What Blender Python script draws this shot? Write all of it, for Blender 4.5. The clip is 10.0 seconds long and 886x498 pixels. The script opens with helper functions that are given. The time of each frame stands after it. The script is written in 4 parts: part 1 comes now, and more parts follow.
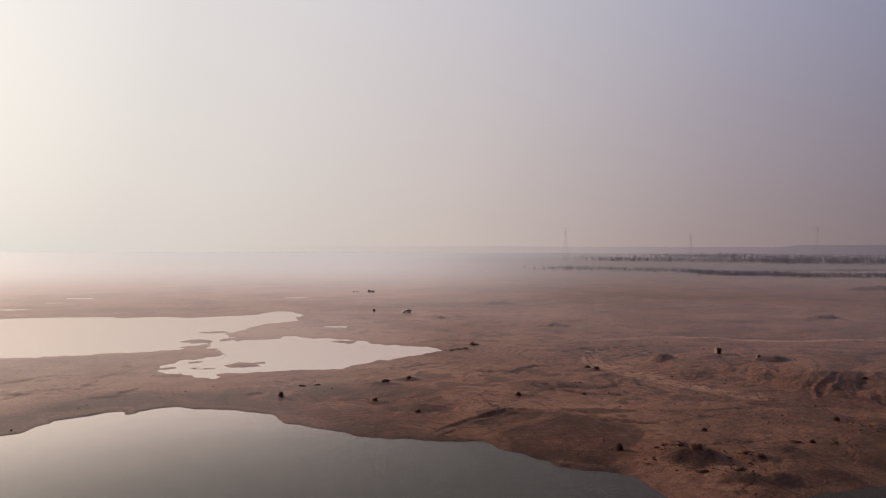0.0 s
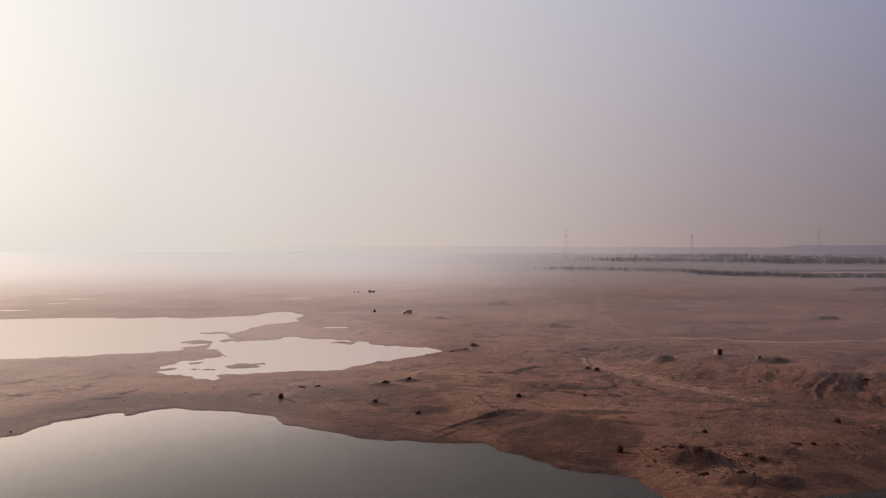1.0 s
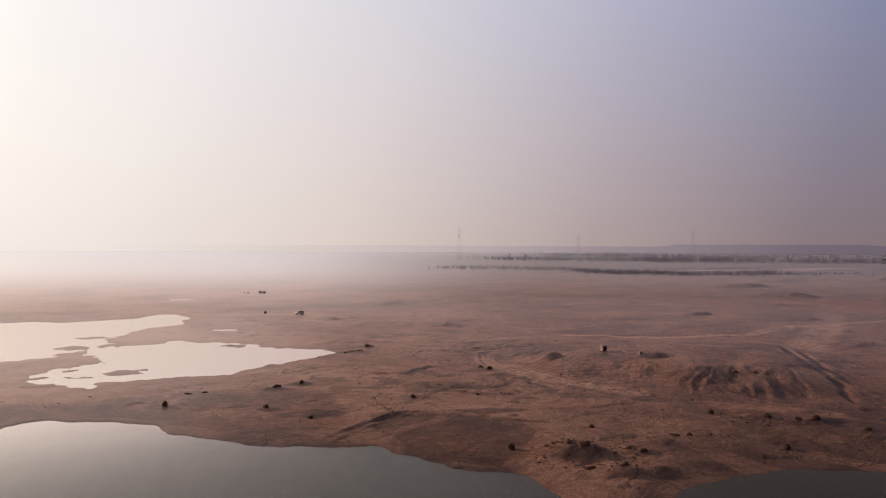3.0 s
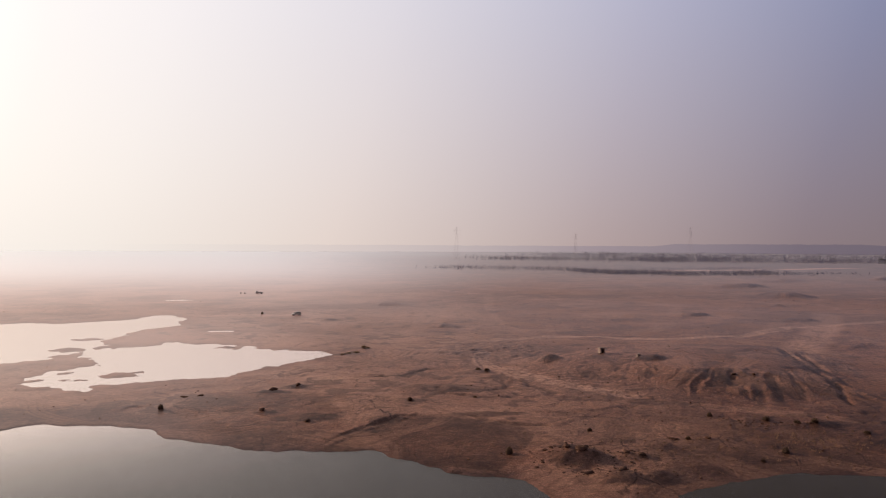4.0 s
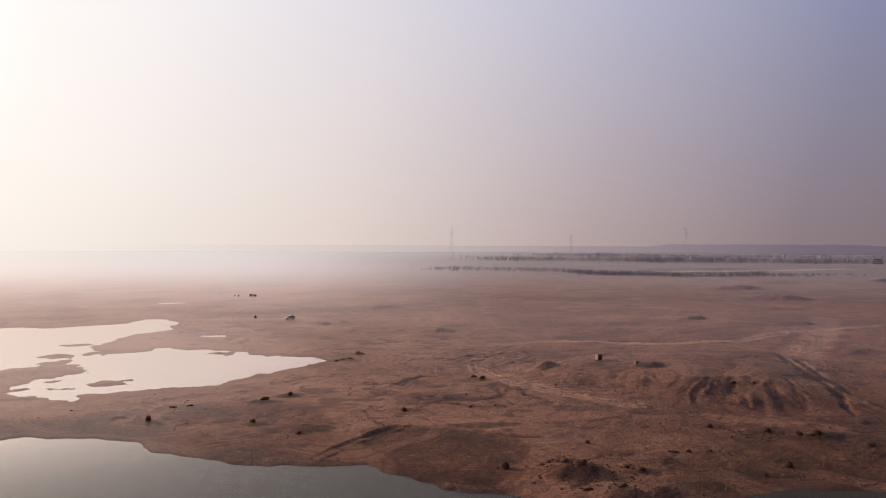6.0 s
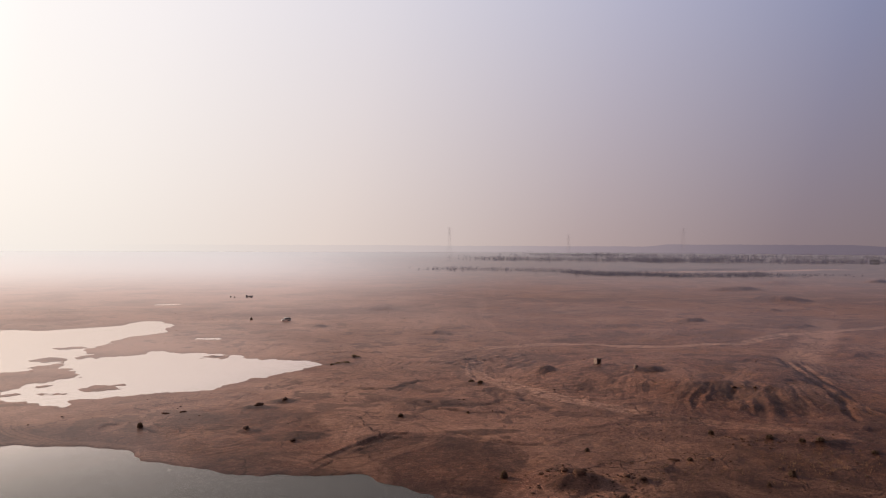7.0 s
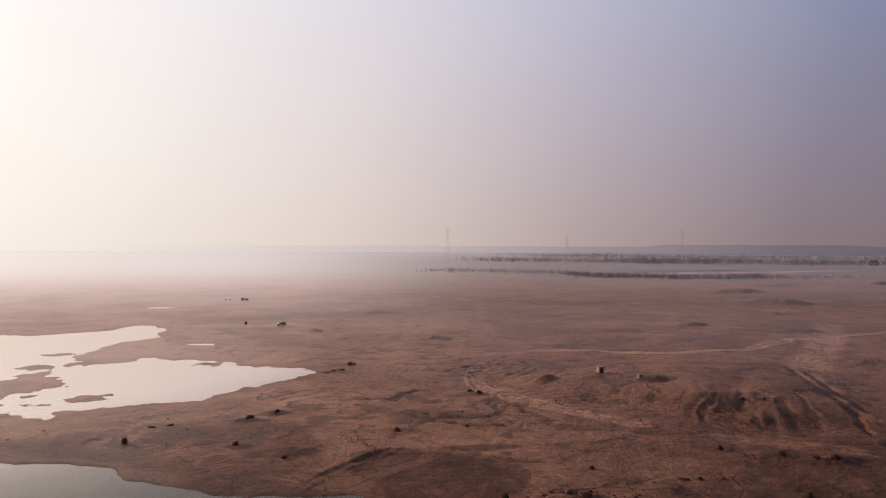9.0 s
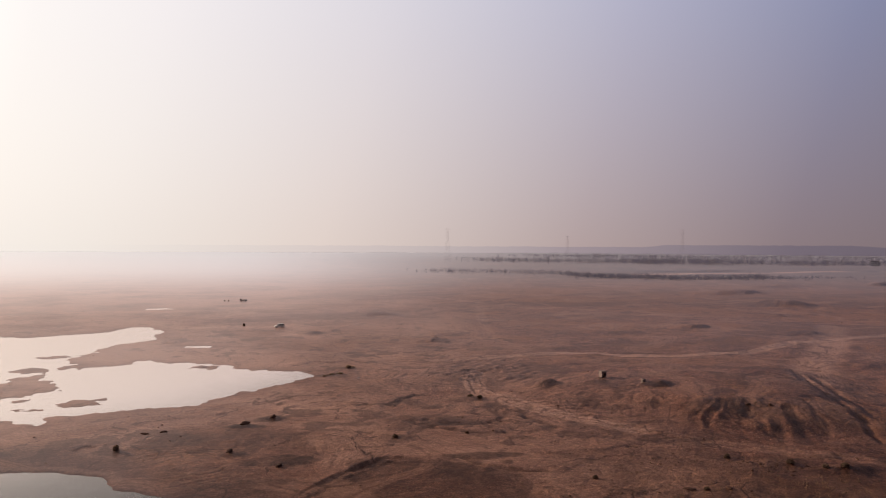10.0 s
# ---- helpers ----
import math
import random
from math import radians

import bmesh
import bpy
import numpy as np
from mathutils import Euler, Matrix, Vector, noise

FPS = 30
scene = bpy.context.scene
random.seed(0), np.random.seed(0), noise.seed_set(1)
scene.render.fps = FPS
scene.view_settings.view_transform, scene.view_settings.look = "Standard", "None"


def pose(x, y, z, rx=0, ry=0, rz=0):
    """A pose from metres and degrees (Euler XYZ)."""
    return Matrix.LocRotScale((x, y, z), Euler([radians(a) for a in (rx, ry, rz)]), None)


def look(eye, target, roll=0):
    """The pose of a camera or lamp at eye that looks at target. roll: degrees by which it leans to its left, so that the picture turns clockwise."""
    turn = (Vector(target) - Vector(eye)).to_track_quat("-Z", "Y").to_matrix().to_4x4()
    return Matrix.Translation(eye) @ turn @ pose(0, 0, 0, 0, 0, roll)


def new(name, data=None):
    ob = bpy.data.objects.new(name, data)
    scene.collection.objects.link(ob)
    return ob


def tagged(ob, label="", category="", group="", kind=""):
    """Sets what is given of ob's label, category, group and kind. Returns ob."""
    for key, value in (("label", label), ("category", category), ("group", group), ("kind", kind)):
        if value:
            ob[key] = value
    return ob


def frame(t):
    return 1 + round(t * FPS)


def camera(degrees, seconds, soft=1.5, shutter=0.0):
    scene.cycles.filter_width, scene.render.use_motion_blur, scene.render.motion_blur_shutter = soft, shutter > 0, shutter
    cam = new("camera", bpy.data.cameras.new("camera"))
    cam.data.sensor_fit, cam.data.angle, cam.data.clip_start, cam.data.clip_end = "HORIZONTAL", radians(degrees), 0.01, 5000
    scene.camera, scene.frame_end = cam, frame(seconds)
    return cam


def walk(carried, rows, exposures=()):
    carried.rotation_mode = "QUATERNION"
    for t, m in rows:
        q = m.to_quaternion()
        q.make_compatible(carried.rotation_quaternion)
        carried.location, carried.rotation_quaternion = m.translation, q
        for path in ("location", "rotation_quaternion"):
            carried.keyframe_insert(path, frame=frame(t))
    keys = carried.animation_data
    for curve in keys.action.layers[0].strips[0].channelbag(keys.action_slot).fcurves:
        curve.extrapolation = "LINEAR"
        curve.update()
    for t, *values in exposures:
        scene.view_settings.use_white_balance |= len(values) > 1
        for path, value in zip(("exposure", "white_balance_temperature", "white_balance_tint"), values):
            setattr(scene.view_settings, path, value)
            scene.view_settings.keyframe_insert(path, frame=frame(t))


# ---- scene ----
cam = camera(62.36, 10.0, 1.1)
PATH = [
    (0.0, 0.000, 0.000, 34.000, -0.062, -0.260, 0.000),
    (0.5, -0.042, 0.080, 34.079, -0.059, -0.277, 0.192),
    (1.0, 0.161, 0.219, 34.231, -0.056, -0.269, 0.067),
    (1.5, 0.304, 0.400, 34.283, -0.046, -0.271, -2.070),
    (2.0, 0.285, 0.476, 34.388, -0.061, -0.275, -5.335),
    (2.5, 0.080, 0.531, 34.506, -0.058, -0.287, -7.776),
    (4.0, 0.145, 1.457, 35.342, -0.142, -0.308, -8.453),
    (4.5, 0.264, 2.044, 35.714, -0.144, -0.297, -8.550),
    (5.0, 0.432, 2.803, 36.093, -0.140, -0.297, -8.640),
    (5.5, 0.603, 3.697, 36.429, -0.137, -0.290, -8.709),
    (7.0, 1.239, 7.189, 37.622, -0.145, -0.304, -9.004),
    (7.5, 1.389, 8.479, 37.946, -0.138, -0.321, -9.083),
    (8.0, 1.639, 9.998, 38.294, -0.130, -0.324, -9.130),
    (8.5, 1.936, 11.453, 38.642, -0.134, -0.304, -9.156),
    (9.0, 2.220, 13.173, 39.017, -0.134, -0.309, -9.155),
    (9.5, 2.508, 14.810, 39.322, -0.141, -0.321, -9.151),
    (10.0, 2.869, 16.551, 39.541, -0.127, -0.339, -9.141),
]
walk(cam, [(t, pose(x, y, z, 90 + p, r, w)) for t, x, y, z, p, r, w in PATH],
     [(0.0, -0.26), (1.0, -0.20), (2.5, 0.0), (4.0, 0.16), (10.0, 0.12)])

# ---- light: a low sun behind thin dust, ahead and to the left ----
SUN_AZ, SUN_EL = -50.0, 16.0
SUN = Vector((math.sin(radians(SUN_AZ)) * math.cos(radians(SUN_EL)), math.cos(radians(SUN_AZ)) * math.cos(radians(SUN_EL)), math.sin(radians(SUN_EL))))
sun = new("sun", bpy.data.lights.new("sun", "SUN"))
sun.data.energy, sun.data.angle, sun.data.color = 4.1, radians(3.0), (1.0, 0.83, 0.68)
sun.matrix_world = look(SUN * 3000, (0, 0, 0))


def nodes_of(owner):
    owner.use_nodes = True
    owner.node_tree.nodes.clear()
    return owner.node_tree


def add(tree, kind, **values):
    """A node; in_<n> sets input n, other names set properties."""
    n = tree.nodes.new(kind)
    for key, value in values.items():
        if key.startswith("in_"):
            n.inputs[int(key[3:])].default_value = value
        elif key == "operation":
            n.operation = value
        elif key == "blend_type":
            n.blend_type = value
        elif key == "data_type":
            n.data_type = value
    return n


def join(tree, a, out, b, inp):
    tree.links.new(a.outputs[out], b.inputs[inp])


def calc(tree, op, a, b=None, clamp=False):
    """A math node of two values, each a number or an output."""
    n = tree.nodes.new("ShaderNodeMath")
    n.operation, n.use_clamp = op, clamp
    for i, v in enumerate((a, b)):
        if v is None:
            continue
        if isinstance(v, (int, float)):
            n.inputs[i].default_value = v
        else:
            tree.links.new(v, n.inputs[i])
    return n.outputs[0]


def ramp(tree, value, stops, smooth=False):
    n = tree.nodes.new("ShaderNodeValToRGB")
    n.color_ramp.interpolation = "EASE" if smooth else "LINEAR"
    e = n.color_ramp.elements
    while len(e) < len(stops):
        e.new(0.5)
    for item, (place, colour) in zip(e, stops):
        item.position, item.color = place, (*colour, 1) if len(colour) == 3 else colour
    tree.links.new(value, n.inputs[0])
    return n.outputs[0]


def blend(tree, fac, a, b, kind="MIX"):
    n = tree.nodes.new("ShaderNodeMix")
    n.data_type, n.blend_type = "RGBA", kind
    for i, v in ((0, fac), (6, a), (7, b)):
        if isinstance(v, (int, float)):
            n.inputs[i].default_value = v
        elif isinstance(v, tuple):
            n.inputs[i].default_value = (*v, 1)
        else:
            tree.links.new(v, n.inputs[i])
    return n.outputs[2]


def from_sun(tree, vector):
    """The angle between a direction and the sun, 0 to 1 for 0 to 180 degrees."""
    d = tree.nodes.new("ShaderNodeVectorMath")
    d.operation = "DOT_PRODUCT"
    tree.links.new(vector, d.inputs[0])
    d.inputs[1].default_value = SUN
    return calc(tree, "DIVIDE", calc(tree, "ARCCOSINE", calc(tree, "MINIMUM", d.outputs["Value"], 0.99999)), math.pi)


LOW_SKY = [(0.0, (1.5, 1.4, 1.27)), (0.10, (1.08, 1.02, 0.94)), (0.13, (1.01, 0.945, 0.87)), (0.16, (0.92, 0.85, 0.785)), (0.20, (0.86, 0.785, 0.725)), (0.285, (0.73, 0.62, 0.57)),
           (0.39, (0.435, 0.340, 0.333)), (0.47, (0.25, 0.19, 0.203)), (0.64, (0.085, 0.066, 0.078)), (1.0, (0.06, 0.048, 0.058))]
HIGH_SKY = [(0.0, (1.45, 1.39, 1.3)), (0.10, (1.08, 1.04, 1.0)), (0.13, (1.01, 0.97, 0.945)), (0.16, (0.92, 0.88, 0.875)), (0.20, (0.87, 0.825, 0.84)), (0.285, (0.69, 0.66, 0.72)),
            (0.39, (0.42, 0.42, 0.55)), (0.47, (0.228, 0.252, 0.40)), (0.58, (0.10, 0.11, 0.175)), (1.0, (0.06, 0.068, 0.105))]
world = bpy.data.worlds.new("dusty_sky")
scene.world = world
wt = nodes_of(world)
w_out = add(wt, "ShaderNodeOutputWorld")
coords = wt.nodes.new("ShaderNodeTexCoord").outputs["Generated"]
split = wt.nodes.new("ShaderNodeSeparateXYZ")
wt.links.new(coords, split.inputs[0])
angle = from_sun(wt, coords)
rise = wt.nodes.new("ShaderNodeMapRange")
wt.links.new(split.outputs[2], rise.inputs[0])
rise.inputs[2].default_value = 0.34
haze = blend(wt, rise.outputs[0], ramp(wt, angle, LOW_SKY), ramp(wt, angle, HIGH_SKY))
overhead = wt.nodes.new("ShaderNodeMapRange")
wt.links.new(split.outputs[2], overhead.inputs[0])
overhead.inputs[1].default_value, overhead.inputs[2].default_value = 0.34, 0.80
haze = blend(wt, overhead.outputs[0], haze, ramp(wt, angle, [(0.0, (1.2, 1.1, 1.0)), (0.15, (0.62, 0.60, 0.62)), (0.30, (0.31, 0.31, 0.36)), (0.5, (0.12, 0.125, 0.175)), (1.0, (0.08, 0.087, 0.127))]))
veil = add(wt, "ShaderNodeBackground", in_1=1.0)
wt.links.new(haze, veil.inputs[0])
clear = wt.nodes.new("ShaderNodeTexSky")
clear.sky_type, clear.sun_disc = "NISHITA", False
clear.sun_elevation, clear.sun_rotation, clear.dust_density = radians(SUN_EL), radians(SUN_AZ), 5.0
blue = add(wt, "ShaderNodeBackground", in_1=0.06)
wt.links.new(clear.outputs[0], blue.inputs[0])
both = add(wt, "ShaderNodeMixShader", in_0=0.05)
join(wt, veil, 0, both, 1)
join(wt, blue, 0, both, 2)
join(wt, both, 0, w_out, 0)


# ---- materials ----
def shader(name):
    m = bpy.data.materials.new(name)
    t = nodes_of(m)
    out = add(t, "ShaderNodeOutputMaterial")
    b = add(t, "ShaderNodeBsdfPrincipled")
    join(t, b, 0, out, 0)
    return m, t, b, out


def grain(t, scale, detail=4.0, rough=0.6, stretch=(1, 1, 1), turn=0.0):
    """Noise over the object's own metres, 0 to 1."""
    c = t.nodes.new("ShaderNodeTexCoord")
    mp = t.nodes.new("ShaderNodeMapping")
    mp.inputs[3].default_value, mp.inputs[2].default_value = stretch, (0, 0, radians(turn))
    t.links.new(c.outputs["Object"], mp.inputs[0])
    n = t.nodes.new("ShaderNodeTexNoise")
    n.inputs["Scale"].default_value, n.inputs["Detail"].default_value, n.inputs["Roughness"].default_value = scale, detail, rough
    t.links.new(mp.outputs[0], n.inputs["Vector"])
    return n.outputs[0]


def relief(t, b, height, strength, distance):
    n = t.nodes.new("ShaderNodeBump")
    n.inputs["Strength"].default_value, n.inputs["Distance"].default_value = strength, distance
    t.links.new(height, n.inputs["Height"])
    t.links.new(n.outputs[0], b.inputs["Normal"])
    return n


def plain(name, colour, rough=0.7, metal=0.0, wear=0.25, scale=3.0, bump=0.2, size=0.02):
    """Paint, stone, wood or metal with stains and fine relief."""
    m, t, b, _ = shader(name)
    n1, n2 = grain(t, scale, 5), grain(t, scale * 9, 3)
    dark = tuple(c * (1 - wear) for c in colour)
    light = tuple(min(1, c * (1 + wear * 0.6)) for c in colour)
    c = ramp(t, n1, [(0.3, dark), (0.55, colour), (0.75, light)])
    c = blend(t, calc(t, "MULTIPLY", n2, wear), c, dark)
    t.links.new(c, b.inputs["Base Color"])
    b.inputs["Roughness"].default_value, b.inputs["Metallic"].default_value = rough, metal
    b.inputs["Specular IOR Level"].default_value = 0.05 if rough > 0.8 else 0.5
    relief(t, b, n2, bump, size)
    return m


def haze_gloss(t, b, out, reach, power, most, tint, cover=None, hazed=None):
    """Haze put into a gloss that grows at grazing angles; cover thins it, and the last argument strengthens it towards
    the sun.
    """
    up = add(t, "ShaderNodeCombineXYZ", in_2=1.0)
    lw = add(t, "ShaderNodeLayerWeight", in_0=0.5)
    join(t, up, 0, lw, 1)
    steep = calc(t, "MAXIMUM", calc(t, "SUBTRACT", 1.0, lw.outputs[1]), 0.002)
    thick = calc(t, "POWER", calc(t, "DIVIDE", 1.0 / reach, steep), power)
    if hazed is not None:
        thick = calc(t, "MULTIPLY", thick, hazed)
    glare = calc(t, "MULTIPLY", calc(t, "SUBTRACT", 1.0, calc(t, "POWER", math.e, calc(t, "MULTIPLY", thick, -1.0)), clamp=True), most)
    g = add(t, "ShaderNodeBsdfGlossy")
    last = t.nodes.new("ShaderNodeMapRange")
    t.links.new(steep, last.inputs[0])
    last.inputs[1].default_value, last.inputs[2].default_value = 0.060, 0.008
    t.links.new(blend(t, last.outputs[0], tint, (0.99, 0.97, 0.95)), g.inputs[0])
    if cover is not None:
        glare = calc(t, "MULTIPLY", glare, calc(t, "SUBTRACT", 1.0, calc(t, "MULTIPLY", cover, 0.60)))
    g.inputs["Roughness"].default_value = 0.2 if hazed is not None else 0.42
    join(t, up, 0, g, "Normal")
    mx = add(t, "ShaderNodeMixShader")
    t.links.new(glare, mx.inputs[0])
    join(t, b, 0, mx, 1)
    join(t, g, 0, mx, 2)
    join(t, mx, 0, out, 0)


def soil_material():
    """Bare river soil: brown silt, pale driven tracks, ochre sand, damp grey mud and dark crust partly painted as
    shade, with haze put into gloss at grazing angles.
    """
    m, t, b, out = shader("bare_soil")
    at = t.nodes.new("ShaderNodeAttribute")
    at.attribute_name = "soil"
    s = t.nodes.new("ShaderNodeSeparateColor")
    t.links.new(at.outputs["Color"], s.inputs[0])
    damp, track, ochre, crust_shade = s.outputs[0], s.outputs[1], s.outputs[2], at.outputs["Alpha"]
    broad, mid = grain(t, 0.035, 5, 0.62), grain(t, 0.16, 6, 0.65, (1, 1.6, 1), 20)
    fine, tiny = grain(t, 0.9, 6, 0.7), grain(t, 4.0, 4, 0.7)
    smooth = calc(t, "SUBTRACT", 1.0, calc(t, "MULTIPLY", track, 0.8), clamp=True)
    streak = grain(t, 0.25, 5, 0.65, (0.35, 1.7, 1), -12)
    c = ramp(t, broad, [(0.30, (0.128, 0.046, 0.028)), (0.5, (0.180, 0.074, 0.046)), (0.70, (0.245, 0.113, 0.073))])
    c = blend(t, ramp(t, mid, [(0.38, (0.4,) * 3), (0.50, (0.0,) * 3)]), c, (0.115, 0.052, 0.034))
    c = blend(t, calc(t, "MULTIPLY", ramp(t, streak, [(0.52, (0,) * 3), (0.58, (1,) * 3)]), 0.4), c, (0.325, 0.172, 0.115))
    c = blend(t, calc(t, "MULTIPLY", smooth, ramp(t, fine, [(0.40, (0.85,) * 3), (0.46, (0.0,) * 3)])), c, (0.072, 0.032, 0.022))
    c = blend(t, calc(t, "MULTIPLY", ramp(t, tiny, [(0.55, (0,) * 3), (0.62, (1,) * 3)]), 0.7), c, (0.40, 0.23, 0.155))
    bent = t.nodes.new("ShaderNodeVectorMath")
    bent.operation = "MULTIPLY_ADD"
    warp = t.nodes.new("ShaderNodeTexNoise")
    warp.inputs["Scale"].default_value, warp.inputs["Detail"].default_value = 0.22, 5.0
    t.links.new(warp.outputs["Color"], bent.inputs[0])
    bent.inputs[1].default_value = (7, 7, 0)
    place = t.nodes.new("ShaderNodeTexCoord")
    t.links.new(place.outputs["Object"], warp.inputs["Vector"])
    t.links.new(place.outputs["Object"], bent.inputs[2])
    cell = t.nodes.new("ShaderNodeTexVoronoi")
    cell.feature, cell.voronoi_dimensions = "DISTANCE_TO_EDGE", "2D"
    cell.inputs["Scale"].default_value = 0.075
    t.links.new(bent.outputs[0], cell.inputs["Vector"])
    line = ramp(t, cell.outputs["Distance"], [(0.0, (1,) * 3), (0.022, (0.0,) * 3)])
    line = calc(t, "MULTIPLY", line, ramp(t, grain(t, 0.05, 3), [(0.46, (0,) * 3), (0.56, (1,) * 3)]))
    # combed ground: the fine parallel ridges of wheels and blades, in patches that turn
    comb = None
    for turn, size, seed in ((25, 0.16, 3.0), (-38, 0.21, 40.0), (78, 0.13, 80.0)):
        mp = t.nodes.new("ShaderNodeMapping")
        mp.inputs[1].default_value, mp.inputs[2].default_value = (seed, seed, 0), (0, 0, radians(turn))
        t.links.new(place.outputs["Object"], mp.inputs[0])
        band = t.nodes.new("ShaderNodeTexWave")
        band.inputs["Scale"].default_value, band.inputs["Distortion"].default_value = size, 9.0
        band.inputs["Detail"].default_value, band.inputs["Detail Scale"].default_value, band.inputs["Detail Roughness"].default_value = 3.0, 0.35, 0.6
        t.links.new(mp.outputs[0], band.inputs["Vector"])
        spot = t.nodes.new("ShaderNodeTexNoise")
        spot.inputs["Scale"].default_value, spot.inputs["Detail"].default_value = 0.045, 4.0
        t.links.new(mp.outputs[0], spot.inputs["Vector"])
        patch = ramp(t, spot.outputs[0], [(0.54, (0,) * 3), (0.66, (1,) * 3)])
        one = calc(t, "MULTIPLY", patch, calc(t, "SUBTRACT", band.outputs["Fac"], 0.5))
        comb = one if comb is None else calc(t, "ADD", comb, one)
    c = blend(t, calc(t, "MULTIPLY", comb, 0.30, clamp=True), c, (0.34, 0.19, 0.13))
    c = blend(t, calc(t, "MULTIPLY", comb, -0.45, clamp=True), c, (0.075, 0.035, 0.024))
    fleck = grain(t, 0.42, 8, 0.78, (0.8, 1.0, 1), 30)
    c = blend(t, ramp(t, fleck, [(0.40, (0.55,) * 3), (0.48, (0.0,) * 3)]), c, (0.072, 0.034, 0.024))
    c = blend(t, ramp(t, fleck, [(0.54, (0.0,) * 3), (0.64, (0.45,) * 3)]), c, (0.36, 0.205, 0.142))
    c = blend(t, calc(t, "MULTIPLY", ochre, 0.8), c, (0.245, 0.110, 0.050))
    c = blend(t, calc(t, "MULTIPLY", track, 0.84), c, (0.500, 0.315, 0.240))
    c = blend(t, calc(t, "MULTIPLY", damp, 0.62), c, (0.090, 0.064, 0.067))
    # dark ground, with shade of rim, bowl and troughs painted in
    c = blend(t, calc(t, "MULTIPLY", crust_shade, calc(t, "SUBTRACT", 1.35, fleck)), c, (0.045, 0.022, 0.016))
    # lone wheel tracks wandering over the flats: pale bands with darker ruts
    for scale, turn, level, wide in ((0.010, 10, 0.50, 0.016), (0.014, 65, 0.46, 0.022), (0.017, 130, 0.55, 0.028)):
        off = calc(t, "ABSOLUTE", calc(t, "SUBTRACT", grain(t, scale, 2, 0.35, (1, 1.2, 1), turn), level))
        off = calc(t, "DIVIDE", off, wide)
        worn = ramp(t, grain(t, 0.03, 3, 0.5, (1, 1, 1), turn), [(0.42, (0,) * 3), (0.55, (1,) * 3)])
        worn = calc(t, "MULTIPLY", worn, smooth)
        c = blend(t, calc(t, "MULTIPLY", worn, ramp(t, off, [(0.0, (0.42,) * 3), (0.7, (0.36,) * 3), (1.0, (0,) * 3)])), c, (0.345, 0.195, 0.135))
        c = blend(t, calc(t, "MULTIPLY", worn, ramp(t, off, [(0.28, (0,) * 3), (0.40, (0.6,) * 3), (0.55, (0,) * 3), (0.85, (0,) * 3), (1.0, (0.45,) * 3)] + [(1.0, (0,) * 3)])), c, (0.10, 0.046, 0.032))
    c = blend(t, calc(t, "MULTIPLY", line, 0.75), c, (0.050, 0.024, 0.018))
    # fine crumbs and pits, light and dark
    crumb = calc(t, "ADD", calc(t, "MULTIPLY", grain(t, 1.5, 6, 0.75, (0.8, 1.25, 1), 40), 0.6), calc(t, "MULTIPLY", tiny, 0.4))
    c = blend(t, 1.0, c, ramp(t, crumb, [(0.36, (0.50,) * 3), (0.48, (0.88,) * 3), (0.53, (1.0,) * 3), (0.64, (1.5,) * 3)]), "MULTIPLY")
    c = blend(t, 1.0, c, (1.05, 0.905, 0.825), "MULTIPLY")
    t.links.new(c, b.inputs["Base Color"])
    b.inputs["Roughness"].default_value = 0.95
    b.inputs["Specular IOR Level"].default_value = 0.0
    h = calc(t, "ADD", calc(t, "MULTIPLY", mid, 0.4), calc(t, "ADD", calc(t, "MULTIPLY", fine, 0.55), calc(t, "MULTIPLY", tiny, 0.28)))
    h = calc(t, "SUBTRACT", h, calc(t, "MULTIPLY", line, 0.25))
    h = calc(t, "ADD", h, calc(t, "ADD", calc(t, "MULTIPLY", comb, 0.06), calc(t, "MULTIPLY", fleck, 0.5)))
    relief(t, b, h, 1.0, 1.5)
    # haze veil over the soil, laid on as gloss
    woods_haze = t.nodes.new("ShaderNodeAttribute")
    woods_haze.attribute_name = "woods_haze"
    haze_gloss(t, b, out, 17.2, 2.1, 0.96, (1.0, 0.855, 0.80), woods_haze.outputs["Fac"])
    return m


